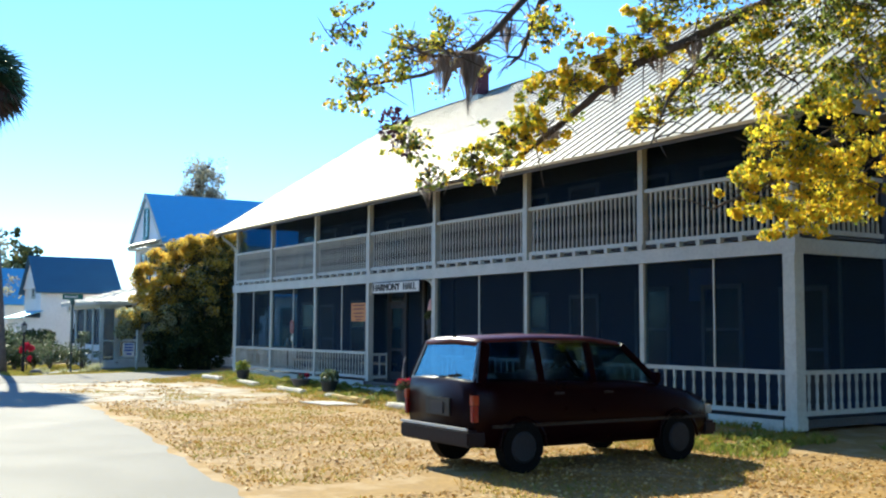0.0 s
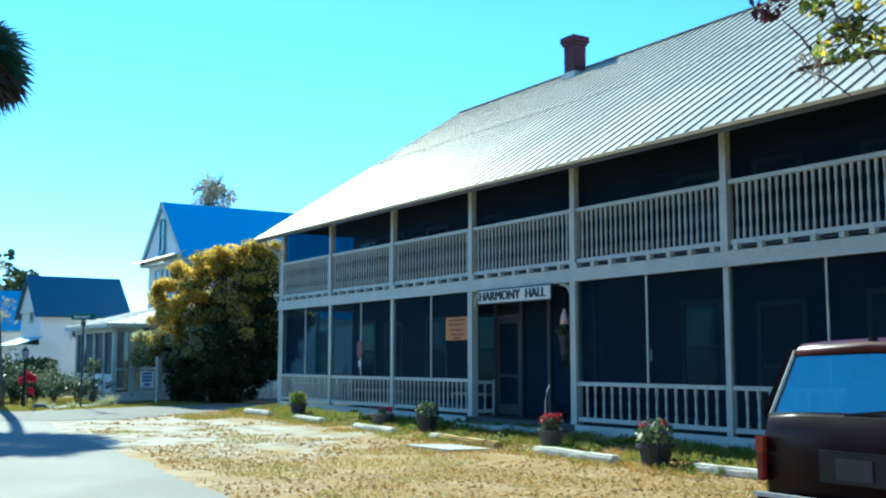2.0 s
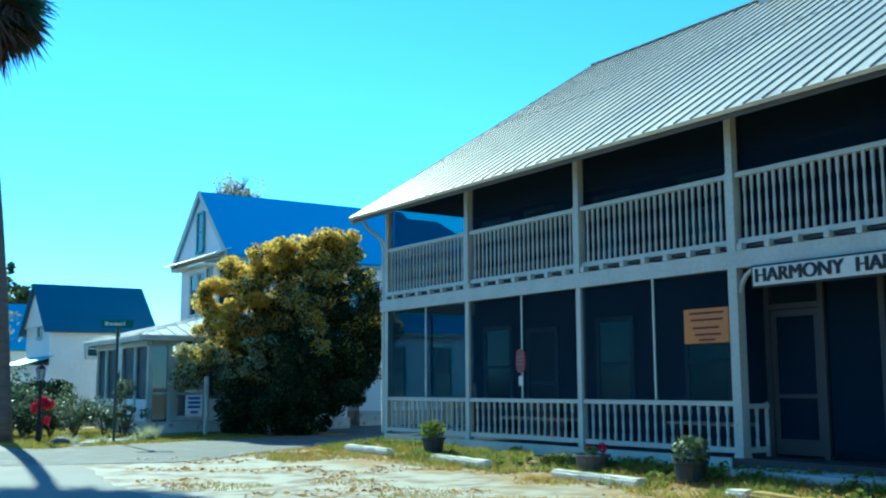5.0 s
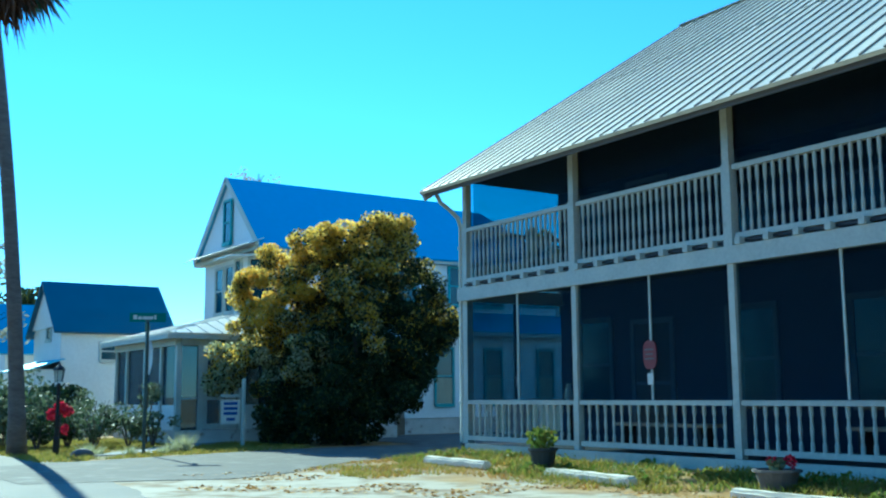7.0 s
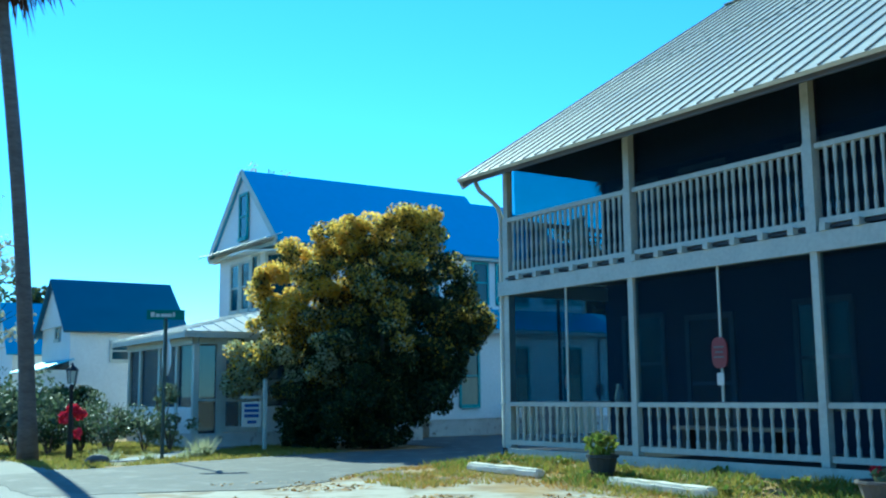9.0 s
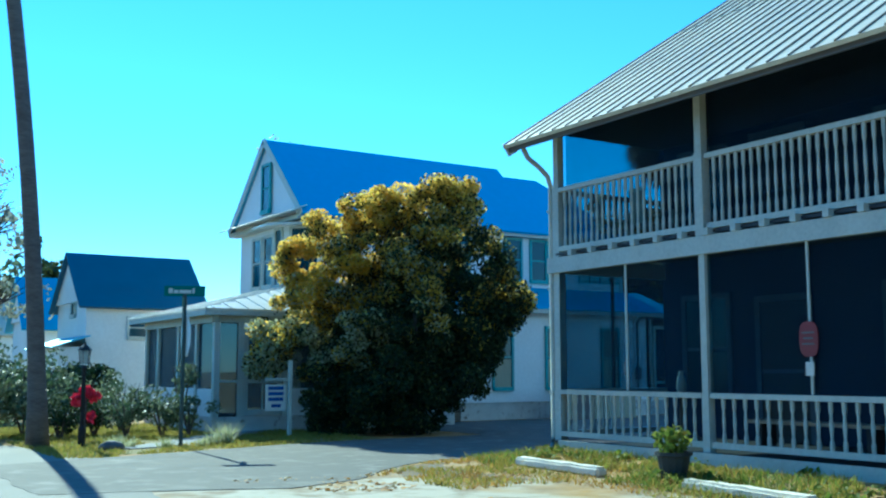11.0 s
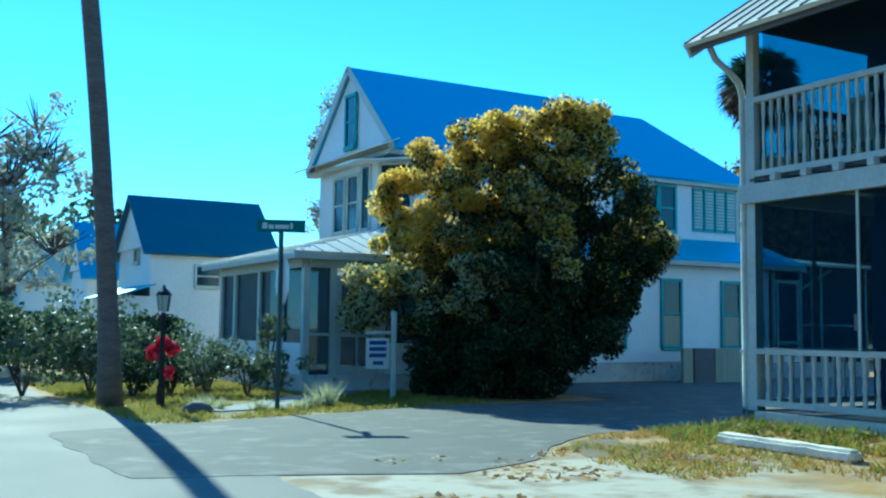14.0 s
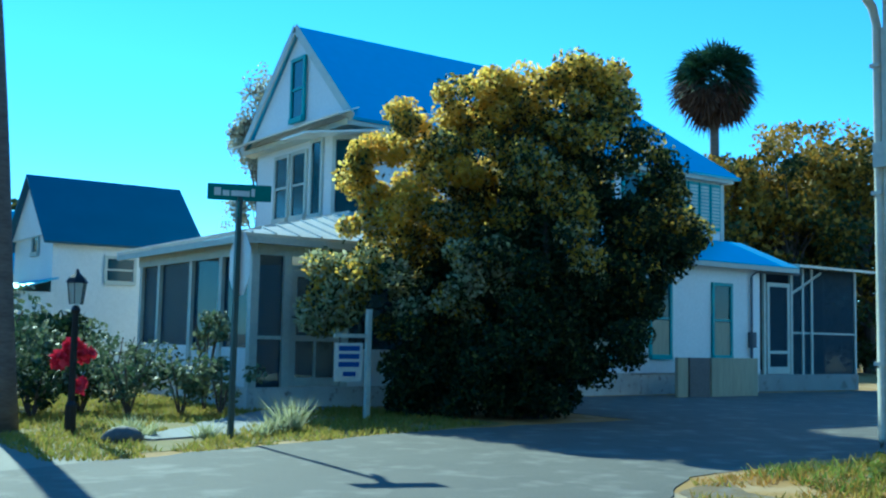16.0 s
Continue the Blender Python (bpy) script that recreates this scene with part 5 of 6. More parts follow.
# ---- the next house, and two roofs behind it ----
def cottage(at, lx, ly, wall_z, ridge_z, roof_mat, label, left=0.3, windows=()):
    x, y = at
    t = thing("cottage", (x + lx / 2, y + ly / 2, -0.15), label, "house")
    part("wall", B((x, y, -0.2, x + lx, y + ly, wall_z)), WHITE_WALL, t)
    for gx in (x, x + lx - 0.12):
        bm = bmesh.new()
        slab(bm, [(gx, y, wall_z), (gx, y + ly, wall_z), (gx, y + ly / 2, ridge_z - 0.12)], 0.12)
        part("gable", bm, WHITE_WALL, t)
    bm = bmesh.new()
    e = 0.3
    ez = wall_z - e * (ridge_z - wall_z) / (ly / 2)
    slab(bm, [(x - left, y - e, ez), (x + lx + 0.3, y - e, ez), (x + lx + 0.3, y + ly / 2, ridge_z), (x - left, y + ly / 2, ridge_z)], 0.08)
    slab(bm, [(x - left, y + ly + e, ez), (x + lx + 0.3, y + ly + e, ez), (x + lx + 0.3, y + ly / 2, ridge_z), (x - left, y + ly / 2, ridge_z)], 0.08)
    part("roof", bm, roof_mat, t)
    for px, pz, w, h in windows:
        window(t, (px, y, pz), (1, 0), (0, -1), w, h, WHITE)
    return t


c = cottage((11.75, 57.8), 4.05, 4.4, 3.75, 5.6, DARK_SHINGLE, "white cottage with a dark shingled gable roof", windows=((13.62, 2.5, 0.75, 0.62),))
window(c, (11.75, 59.6, 3.3), (0, 1), (-1, 0), 0.6, 0.9, WHITE)
part("lean_to", B((10.8, 57.4, -0.2, 11.748, 61.8, 2.1)), WHITE_WALL, c)
bm = bmesh.new()
slab(bm, [(10.5, 57.1, 2.1), (11.75, 57.1, 2.5), (11.75, 62, 2.5), (10.5, 62, 2.1)], 0.05)
part("lean_to_roof", bm, BLUE_TIN, c)
cottage((11.2, 65.0), 2.2, 3.2, 3.3, 5.2, BLUE_TIN, "small white outbuilding with a tin roof tinted with reflected sky")
cottage((9.8, 72.0), 2.6, 3.5, 3.2, 4.8, TIN, "white outbuilding with a pale sunlit tin roof")

# ---- garden corner ----
lamp = thing("garden_lamp", (7.9, 41.5, -0.16), "black garden lamp post with a glass lantern", "lamp post")
bm = bmesh.new()
lathe(bm, (7.9, 41.5, -0.17), [(0.07, 0), (0.07, 0.35), (0.045, 0.4), (0.04, 1.45), (0.06, 1.5), (0.03, 1.56)], 10)
part("post", bm, BLACK, lamp)
bm = bmesh.new()
lathe(bm, (7.9, 41.5, 1.4), [(0.075, 0), (0.11, 0.26)], 6)
lantern = part("lantern", bm, LAMP_GLASS, lamp, "clear glass lantern")
bm = bmesh.new()
lathe(bm, (7.9, 41.5, 1.665), [(0.14, 0), (0.1, 0.06), (0.03, 0.12), (0.015, 0.17)], 6)
part("cap", bm, BLACK, lantern)
for k in range(6):
    a = 2 * math.pi * k / 6
    bm = bmesh.new()
    bar(bm, (7.9 + 0.08 * math.cos(a), 41.5 + 0.08 * math.sin(a), 1.4), (7.9 + 0.115 * math.cos(a), 41.5 + 0.115 * math.sin(a), 1.67), 0.012, 0.012)
    part("glazing_bar", bm, BLACK, lantern)

sign = thing("street_sign", (9.37, 40.1, -0.15), "dull green post with green street-name blades and an octagonal plate", "street sign")
part("post", B((9.34, 40.07, -0.2, 9.4, 40.13, 2.72)), DARK_POST, sign)
M = Matrix.Translation((9.37, 40.1, 2.78)) @ Matrix.Rotation(radians(-22), 4, "Z")
bm = B((-0.38, -0.006, -0.1, 0.38, 0.006, 0.1), bevel=0.004)
bmesh.ops.transform(bm, matrix=M, verts=bm.verts[:])
blade = part("name_blade", bm, GREEN_SIGN, sign)
bm = B((-0.3, -0.014, -0.045, -0.22, -0.008, 0.05), (-0.2, -0.014, -0.045, -0.12, -0.008, 0.02), (-0.1, -0.014, -0.045, 0.12, -0.008, 0.02), (0.14, -0.014, -0.045, 0.18, -0.008, 0.05))
bmesh.ops.transform(bm, matrix=M, verts=bm.verts[:])
part("writing", bm, SIGN_WHITE, blade)
M2 = Matrix.Translation((9.37, 40.1, 2.56)) @ Matrix.Rotation(radians(65), 4, "Z")
bm = B((-0.38, -0.006, -0.09, 0.38, 0.006, 0.09))
bmesh.ops.transform(bm, matrix=M2, verts=bm.verts[:])
part("name_blade", bm, GREEN_SIGN, sign)
bm = bmesh.new()
n = Vector((0.996, -0.09, 0)).normalized()
s = Vector((0.09, 0.996, 0)).normalized()
c0 = Vector((9.41, 40.1, 1.92))
front = [bm.verts.new(c0 + n * 0.004 + s * 0.41 * math.cos(math.pi / 8 + k * math.pi / 4) + Vector((0, 0, 0.41 * math.sin(math.pi / 8 + k * math.pi / 4)))) for k in range(8)]
back = [bm.verts.new(v.co - n * 0.008) for v in front]
bm.faces.new(front)
bm.faces.new(back[::-1])
for k in range(8):
    bm.faces.new((front[k], back[k], back[(k + 1) % 8], front[(k + 1) % 8]))
part("stop_plate", bm, BARE_PLATE, sign, "bare steel octagonal plate, seen nearly edge-on")

yard = thing("yard_sign", (12.5, 42.2, -0.15), "white hanging yard sign with dark lettering on a white post", "sign")
part("post", B((12.46, 42.16, -0.2, 12.54, 42.24, 1.5), bevel=0.006), WHITE, yard)
part("arm", B((11.9, 42.18, 1.06, 12.458, 42.22, 1.12)), WHITE, yard)
panel = part("panel", B((11.92, 42.19, 0.4, 12.4, 42.21, 0.98)), SIGN_WHITE, yard)
part("writing", B(*[(11.98, 42.182, z, 12.34, 42.188, z + 0.075) for z in (0.86, 0.74, 0.62)], (12.06, 42.182, 0.48, 12.28, 42.188, 0.55)), BLUE_GLOW, panel)
for x in (12.0, 12.32):
    part("hook", B((x - 0.006, 42.194, 0.98, x + 0.006, 42.206, 1.06)), BLACK, yard)

red = thing("red_ornament", (8.32, 43.0, -0.15), "bright red poinsettia-like garden ornament on a thin stake", "ornament")
for p, r, n, sq in (((8.15, 43.0, 0.68), 0.12, 60, 1), ((8.32, 43.0, 0.86), 0.14, 80, 1), ((8.48, 43.0, 0.76), 0.12, 60, 1), ((8.42, 43.0, 0.35), 0.08, 40, 1.4)):
    under(new("bloom", leaves_data("bloom", ball_points(p, r, n, sq), 0.1, [RED_PETAL], long=1.2)), red)
bm = bmesh.new()
tube(bm, [(8.32, 43.0, -0.2), (8.32, 43.0, 0.8)], 0.02, 6)
part("stake", bm, DARK_WOOD, red)

bins = thing("bin_screen", (24.0, 44.9, -0.16), "pale board panels leaning together beside the house wall", "panel")
for x0, x1, m in ((22.75, 23.45, GREY_POT), (23.5, 25.2, CURTAIN), (22.35, 22.7, CURTAIN)):
    part("board", B((x0, 44.85, -0.17, x1, 44.95, 0.75), bevel=0.01), m, bins)


# ---- plants ----
def big_bush():
    c, right, away = np.array((15.1, 41.4, 0.0)), np.array((0.816, -0.577, 0)), np.array((0.577, 0.816, 0))
    t = thing("bush_tree", (15.1, 41.4, -0.16), "large rounded evergreen bush, leaves coloured sunlit gold outside and dark within", "tree")
    bm = bmesh.new()
    for k in range(7):
        a = k * 0.9
        tube(bm, [(15.1 + 0.15 * math.cos(a), 41.4 + 0.15 * math.sin(a), -0.25), (15.1 + 0.4 * math.cos(a), 41.4 + 0.35 * math.sin(a), 0.8), (15.1 + 0.7 * math.cos(a), 41.5 + 0.6 * math.sin(a), 2.2), (15.1 + 0.95 * math.cos(a), 41.6 + 0.7 * math.sin(a), 3.3)], [0.12, 0.09, 0.06, 0.02], 7)
    # Trunk in dark wood so that it sinks into the crown's shade.
    part("trunk", bm, DARK_WOOD, t)
    # lobes: along, away, height, radius, share of sunlit golden leaves, share of pale ones
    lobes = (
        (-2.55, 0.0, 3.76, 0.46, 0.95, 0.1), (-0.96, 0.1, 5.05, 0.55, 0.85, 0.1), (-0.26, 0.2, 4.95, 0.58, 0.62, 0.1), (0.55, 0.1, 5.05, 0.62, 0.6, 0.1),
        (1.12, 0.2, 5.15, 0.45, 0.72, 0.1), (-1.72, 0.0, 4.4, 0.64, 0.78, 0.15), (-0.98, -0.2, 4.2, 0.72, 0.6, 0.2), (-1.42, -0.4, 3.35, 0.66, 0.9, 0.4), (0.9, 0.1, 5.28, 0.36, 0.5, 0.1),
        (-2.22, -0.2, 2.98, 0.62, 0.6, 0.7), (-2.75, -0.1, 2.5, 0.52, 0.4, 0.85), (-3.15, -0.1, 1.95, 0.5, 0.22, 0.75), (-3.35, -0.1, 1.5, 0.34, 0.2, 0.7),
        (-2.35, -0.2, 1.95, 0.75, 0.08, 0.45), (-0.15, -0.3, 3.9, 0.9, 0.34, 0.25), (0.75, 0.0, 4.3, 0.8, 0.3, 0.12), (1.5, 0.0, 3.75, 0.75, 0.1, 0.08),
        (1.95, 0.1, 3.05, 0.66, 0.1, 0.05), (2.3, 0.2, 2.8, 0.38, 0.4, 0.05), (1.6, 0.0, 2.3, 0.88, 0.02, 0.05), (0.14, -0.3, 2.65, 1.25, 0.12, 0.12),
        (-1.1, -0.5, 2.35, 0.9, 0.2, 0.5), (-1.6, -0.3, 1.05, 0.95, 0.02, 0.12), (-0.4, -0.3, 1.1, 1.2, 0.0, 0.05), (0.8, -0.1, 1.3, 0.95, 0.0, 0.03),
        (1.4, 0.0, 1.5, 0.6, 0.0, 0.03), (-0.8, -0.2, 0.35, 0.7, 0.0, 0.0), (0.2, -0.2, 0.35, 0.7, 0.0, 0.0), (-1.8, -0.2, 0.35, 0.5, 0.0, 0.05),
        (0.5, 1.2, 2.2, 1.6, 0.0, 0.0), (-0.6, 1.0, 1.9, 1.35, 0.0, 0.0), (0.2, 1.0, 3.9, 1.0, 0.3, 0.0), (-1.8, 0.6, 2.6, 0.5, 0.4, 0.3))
    pts, which = [], []
    for u, v, z, r, gold, pale in lobes:
        o = c + right * u + away * v + np.array((0, 0, z))
        dirs = rng.normal(size=(int(17 * r * r) + 9, 3))
        dirs /= np.linalg.norm(dirs, axis=1)[:, None]
        for d in dirs:
            q = o + d * r * rng.uniform(0.72, 1.06)
            if q[2] < -0.05:
                continue
            n = int(rng.integers(200, 420))
            pts.append(ball_points(q, rng.uniform(0.2, 0.38), n, 0.85, 0.1))
            # Upward clumps turn more golden: sunlight put into the leaf colours.
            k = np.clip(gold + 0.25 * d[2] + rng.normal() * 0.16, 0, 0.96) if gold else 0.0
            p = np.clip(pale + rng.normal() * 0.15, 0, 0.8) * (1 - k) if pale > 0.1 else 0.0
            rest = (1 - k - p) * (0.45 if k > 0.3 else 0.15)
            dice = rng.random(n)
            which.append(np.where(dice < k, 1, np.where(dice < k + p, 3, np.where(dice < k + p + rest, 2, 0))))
        # Core leaves all dark green, painting the bush's inner shade.
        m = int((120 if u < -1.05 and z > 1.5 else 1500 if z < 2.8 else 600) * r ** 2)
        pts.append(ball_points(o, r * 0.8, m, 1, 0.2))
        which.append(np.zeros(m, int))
    pts, which = np.concatenate(pts), np.concatenate(which)
    keep = pts[:, 2] > -0.12
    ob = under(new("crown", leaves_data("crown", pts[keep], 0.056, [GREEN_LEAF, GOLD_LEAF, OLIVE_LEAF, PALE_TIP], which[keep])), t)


big_bush()


def palm(base, bend, top, spread, label, n_green=26, n_dead=16, thick=0.17):
    """A cabbage palm: bent trunk, fan fronds above, a skirt of dead ones below."""
    b, m, e = Vector(base), Vector(bend), Vector(top)
    t = thing("palm_tree", base, label, "palm tree")
    pts = [b * (1 - k) ** 2 + m * 2 * k * (1 - k) + e * k * k for k in [i / 14 for i in range(15)]]
    pts[0] = pts[0] - Vector((0, 0, 0.1))
    bm = bmesh.new()
    tube(bm, pts, [thick * (1.35 if i == 0 else 1.08 if i == 1 else 1.0 - 0.25 * i / 14) for i in range(15)], 12)
    part("trunk", bm, PALM_BARK, t, smooth=True)
    for name, n, material, low, high in (("crown", n_green, PALM_LEAF, -25, 80), ("dead_skirt", n_dead, PALM_DRY, -75, -8)):
        vs, fs = [], []
        for i in range(n):
            az, el = rng.uniform(0, 2 * math.pi), radians(rng.uniform(low, high))
            d = Vector((math.cos(az) * math.cos(el), math.sin(az) * math.cos(el), math.sin(el)))
            hub = e + d * spread * rng.uniform(0.4, 0.55)
            side = d.cross(Vector((0, 0, 1)))
            side = side.normalized() if side.length > 0.05 else Vector((1, 0, 0))
            side = (Matrix.Rotation(radians(rng.uniform(-75, 75)), 3, d) @ side).normalized()
            up = side.cross(d)
            k = len(vs)
            w = 0.02
            vs += [e + side * w, e - side * w, hub - side * w, hub + side * w]
            fs.append((k, k + 1, k + 2, k + 3))
            for j in range(17):
                a = radians(-95 + j * 190 / 16)
                r = spread * rng.uniform(0.42, 0.62)
                leaf = (d * math.cos(a) + side * math.sin(a)).normalized()
                tip = hub + leaf * r + Vector((0, 0, -0.22 * r)) + up * rng.uniform(-0.1, 0.1)
                cross = leaf.cross(up).normalized() * spread * 0.028
                mid = hub + leaf * r * 0.55 + up * 0.05
                k = len(vs)
                vs += [hub, mid + cross, tip, mid - cross]
                fs.append((k, k + 1, k + 2, k + 3))
        me = bpy.data.meshes.new(name)
        me.from_pydata([tuple(v) for v in vs], [], fs)
        me.materials.append(material)
        under(new(name, me), t)
    return t

palm((7.22, 42.05, -0.15), (6.95, 42.05, 5.5), (5.98, 42.05, 11.2), 2.05, "tall leaning cabbage palm at the street corner", 60, 40, 0.17)
palm((42.5, 60.8, -0.15), (42.6, 60.8, 6.5), (42.3, 60.6, 13.4), 2.2, "tall cabbage palm behind the house", 70, 90, 0.27)


def oak():
    """A spreading street tree: trunk out of sight, limbs reaching over the lot, moss and yellow leaves."""
    t = thing("street_tree", (12.4, 3.6, -0.16), "spreading tree with yellow-green leaves and hanging moss", "tree")
    bm = bmesh.new()
    tube(bm, [(12.4, 3.6, -0.3), (12.3, 3.7, 1.5), (12.1, 4.1, 3.2), (11.6, 5.0, 4.6)], [0.42, 0.33, 0.3, 0.22], 12)
    part("trunk", bm, BARK, t, smooth=True)
    limbs = {
        "main": ([(11.6, 5.0, 4.6), (11.9, 6.6, 5.9), (11.2, 7.4, 6.3), (10.35, 7.6, 5.84), (8.98, 7.6, 5.15), (8.5, 8.1, 4.85), (8.1, 8.6, 4.35), (7.66, 9.37, 3.81), (7.3, 9.8, 3.6), (6.8, 10.2, 3.5)], 0.085),
        "upper": ([(11.6, 5.0, 4.6), (10.6, 6.5, 6.6), (9.4, 8.6, 6.9), (8.6, 10.0, 6.5), (8.1, 10.2, 5.85), (7.45, 10.2, 5.3), (6.85, 10.2, 5.0), (5.9, 10.2, 4.7)], 0.075),
        "near": ([(9.4, 8.6, 6.9), (7.4, 8.2, 5.9), (6.5, 8.1, 4.95), (6.1, 8.05, 4.7), (5.72, 8.1, 4.62), (5.4, 8.2, 4.68)], 0.045),
        "fork": ([(9.4, 8.6, 6.9), (7.9, 9.0, 5.85), (7.6, 9.0, 5.1), (7.4, 9.0, 4.95)], 0.045),
        "right": ([(11.6, 5.0, 4.6), (11.6, 6.4, 4.5), (11.0, 7.2, 4.0), (10.3, 7.6, 3.5), (9.6, 7.8, 3.2)], 0.05),
        "drop": ([(9.6, 7.6, 5.25), (8.9, 7.8, 4.5), (8.6, 7.8, 3.9)], 0.02),
    }
    for path, r in limbs.values():
        n = len(path)
        bm = bmesh.new()
        wob = [Vector(p) + Vector((-0.04, 0, -0.08)) + Vector((noise.noise((i, r * 50, 1)), noise.noise((i, r * 50, 5)), noise.noise((i, r * 50, 8)))) * 0.08 for i, p in enumerate(path)]
        tube(bm, wob, [r * (1 - 0.85 * i / (n - 1)) + 0.006 for i in range(n)], 7)
        for i in range(2, n):
            for _ in range(6):
                d = Vector((rng.normal(), rng.normal(), rng.normal() * 0.6 - 0.1)).normalized() * rng.uniform(0.3, 0.7)
                p = wob[i - 1].lerp(wob[i], rng.random())
                tube(bm, [p, p + d * 0.5 + Vector((0, 0, 0.04)), p + d], [0.012, 0.008, 0.004], 5)
        part("limb", bm, BARK, t, smooth=True)
    # clumps: centre, radius, leaves, share of yellow
    clumps = [((7.65, 8.77, 4.18), 0.34, 240, 0.85), ((7.91, 8.6, 4.57), 0.34, 230, 0.8), ((8.26, 8.3, 4.87), 0.3, 200, 0.8), ((8.66, 8.0, 5.22), 0.32, 220, 0.8),
              ((7.31, 9.0, 3.92), 0.28, 150, 0.5), ((7.01, 9.25, 3.64), 0.24, 110, 0.5), ((10.01, 7.6, 3.32), 0.33, 260, 0.9), ((10.41, 7.4, 3.17), 0.38, 320, 0.85),
              ((10.86, 7.1, 3.37), 0.42, 340, 0.8), ((10.26, 7.4, 3.87), 0.36, 240, 0.6), ((10.96, 6.95, 4.02), 0.45, 340, 0.8), ((11.26, 6.9, 3.52), 0.45, 300, 0.8),
              ((10.36, 7.3, 4.82), 0.48, 260, 0.3), ((9.71, 7.6, 5.02), 0.45, 220, 0.35), ((9.41, 7.8, 4.67), 0.35, 130, 0.3), ((6.41, 9.8, 4.97), 0.4, 170, 0.35),
              ((5.86, 10.15, 4.66), 0.3, 130, 0.25), ((5.66, 10.2, 5.37), 0.28, 60, 0.2), ((7.76, 8.8, 5.32), 0.3, 110, 0.4), ((6.41, 9.9, 3.92), 0.26, 60, 0.2),
              ((8.81, 8.2, 4.22), 0.18, 90, 0.8), ((11.16, 6.7, 4.92), 0.6, 320, 0.35), ((11.76, 6.5, 4.52), 0.6, 320, 0.5), ((10.86, 6.8, 5.52), 0.6, 280, 0.3),
              ((9.86, 7.3, 5.82), 0.5, 200, 0.3), ((8.86, 7.7, 5.62), 0.35, 120, 0.4), ((11.76, 7.6, 3.47), 0.4, 220, 0.7), ((6.86, 9.6, 5.22), 0.35, 100, 0.3),
              ((9.06, 8.0, 4.47), 0.2, 70, 0.6), ((6.66, 9.7, 3.57), 0.2, 40, 0.2), ((11.56, 6.2, 5.72), 0.8, 280, 0.3), ((8.96, 7.9, 6.02), 0.5, 130, 0.3)]
    bunches, kinds = [], []
    for c, r, n, y in clumps:
        for _ in range(26):
            m = int(n * 0.23)
            gold = min(0.96, max(0.04, y + rng.normal() * 0.25))
            bunches.append(ball_points(np.array(c) + np.clip(rng.normal(size=3), -1.3, 1.3) * r * 0.7, r * rng.uniform(0.16, 0.42), m, 0.8, 0.05))
            dice = rng.random(m)
            kinds.append(np.where(dice < gold, 1, np.where(dice > 1 - 0.25 * (1 - y), 2, 0)))
    under(new("crown", leaves_data("crown", np.concatenate(bunches), 0.046, [OAK_GREEN, OAK_YELLOW, OAK_DARK], np.concatenate(kinds), long=1.3)), t)
    bm = bmesh.new()
    for c, r, n, y in clumps:
        for _ in range(14):
            d = Vector((rng.normal(), rng.normal(), rng.normal() * 0.8)).normalized() * r * rng.uniform(0.7, 1.6)
            o = Vector(c) - d * 0.3 + Vector((rng.normal(), rng.normal(), rng.normal())) * r * 0.25
            e = d.cross(Vector((0, 0, 1))) * 0.2
            tube(bm, [o, o + d * 0.5 + e, o + d], [0.01, 0.007, 0.003], 4)
    tagged(part("twig_spray", bm, BARK, t), "thin dark twigs among the leaves", kind="stuff")
    # Unseen canopy added out of view to block skylight from van and porch.
    big = [ball_points((rng.uniform(3, 16), rng.uniform(-4, 9), rng.uniform(8.2, 11)), rng.uniform(1.3, 2.2), 520, 0.7, 0.1) for _ in range(130)]
    for _ in range(90):
        x = rng.uniform(10.5, 22)
        big.append(ball_points((x, rng.uniform(-7, 0.56 * x - 4.6), rng.uniform(3.4, 8.5)), rng.uniform(1.0, 1.7), 420, 0.8, 0.1))
    big = np.concatenate(big)
    under(new("unseen_crown", leaves_data("unseen_crown", big, 0.32, [GREEN_LEAF], long=1.3)), t)
    pts = np.concatenate([ball_points((6.57, 10.5, 4.27), 0.22, 150, 1.3), ball_points((6.78, 10.45, 3.98), 0.15, 60)])
    under(new("dry_leaves", leaves_data("dry_leaves", pts, 0.055, [DRY_LEAF])), t)
    # moss: many thin hanging strands
    for x, y, z, n, length in ((6.1, 8.05, 4.62, 220, 0.8), (5.78, 8.1, 4.55, 120, 0.55), (7.5, 9.5, 3.7, 60, 0.4), (7.9, 8.9, 4.1, 60, 0.45), (6.85, 10.1, 3.5, 45, 0.35), (8.35, 8.2, 4.7, 60, 0.5), (9.1, 7.6, 5.15, 60, 0.55), (8.1, 10.1, 5.8, 60, 0.6), (8.7, 7.8, 4.95, 50, 0.5), (10.3, 7.6, 5.8, 60, 0.6)):
        vs, fs = [], []
        for _ in range(n):
            o = rng.normal(size=2) * (0.09, 0.05)
            d = -length * rng.uniform(0.2, 1.0) * (0.35 + 0.65 * math.exp(-(o[0] - 0.02) ** 2 * 110))
            a, k = rng.uniform(0, 6.28), len(vs)
            dx, dy = 0.006 * math.cos(a), 0.006 * math.sin(a)
            j = rng.normal(size=2) * 0.04
            px, py = x + o[0], y + o[1]
            vs += [(px - dx, py - dy, z), (px + dx, py + dy, z), (px + dx + j[0], py + dy + j[1], z + d * 0.5), (px - o[0] * 0.6, py - o[1] * 0.6, z + d), (px - dx + j[0], py - dy + j[1], z + d * 0.5)]
            fs.append((k, k + 1, k + 2, k + 3, k + 4))
        me = bpy.data.meshes.new("moss_tuft")
        me.from_pydata(vs, [], fs)
        me.materials.append(MOSS)
        under(new("moss_tuft", me), t)


oak()


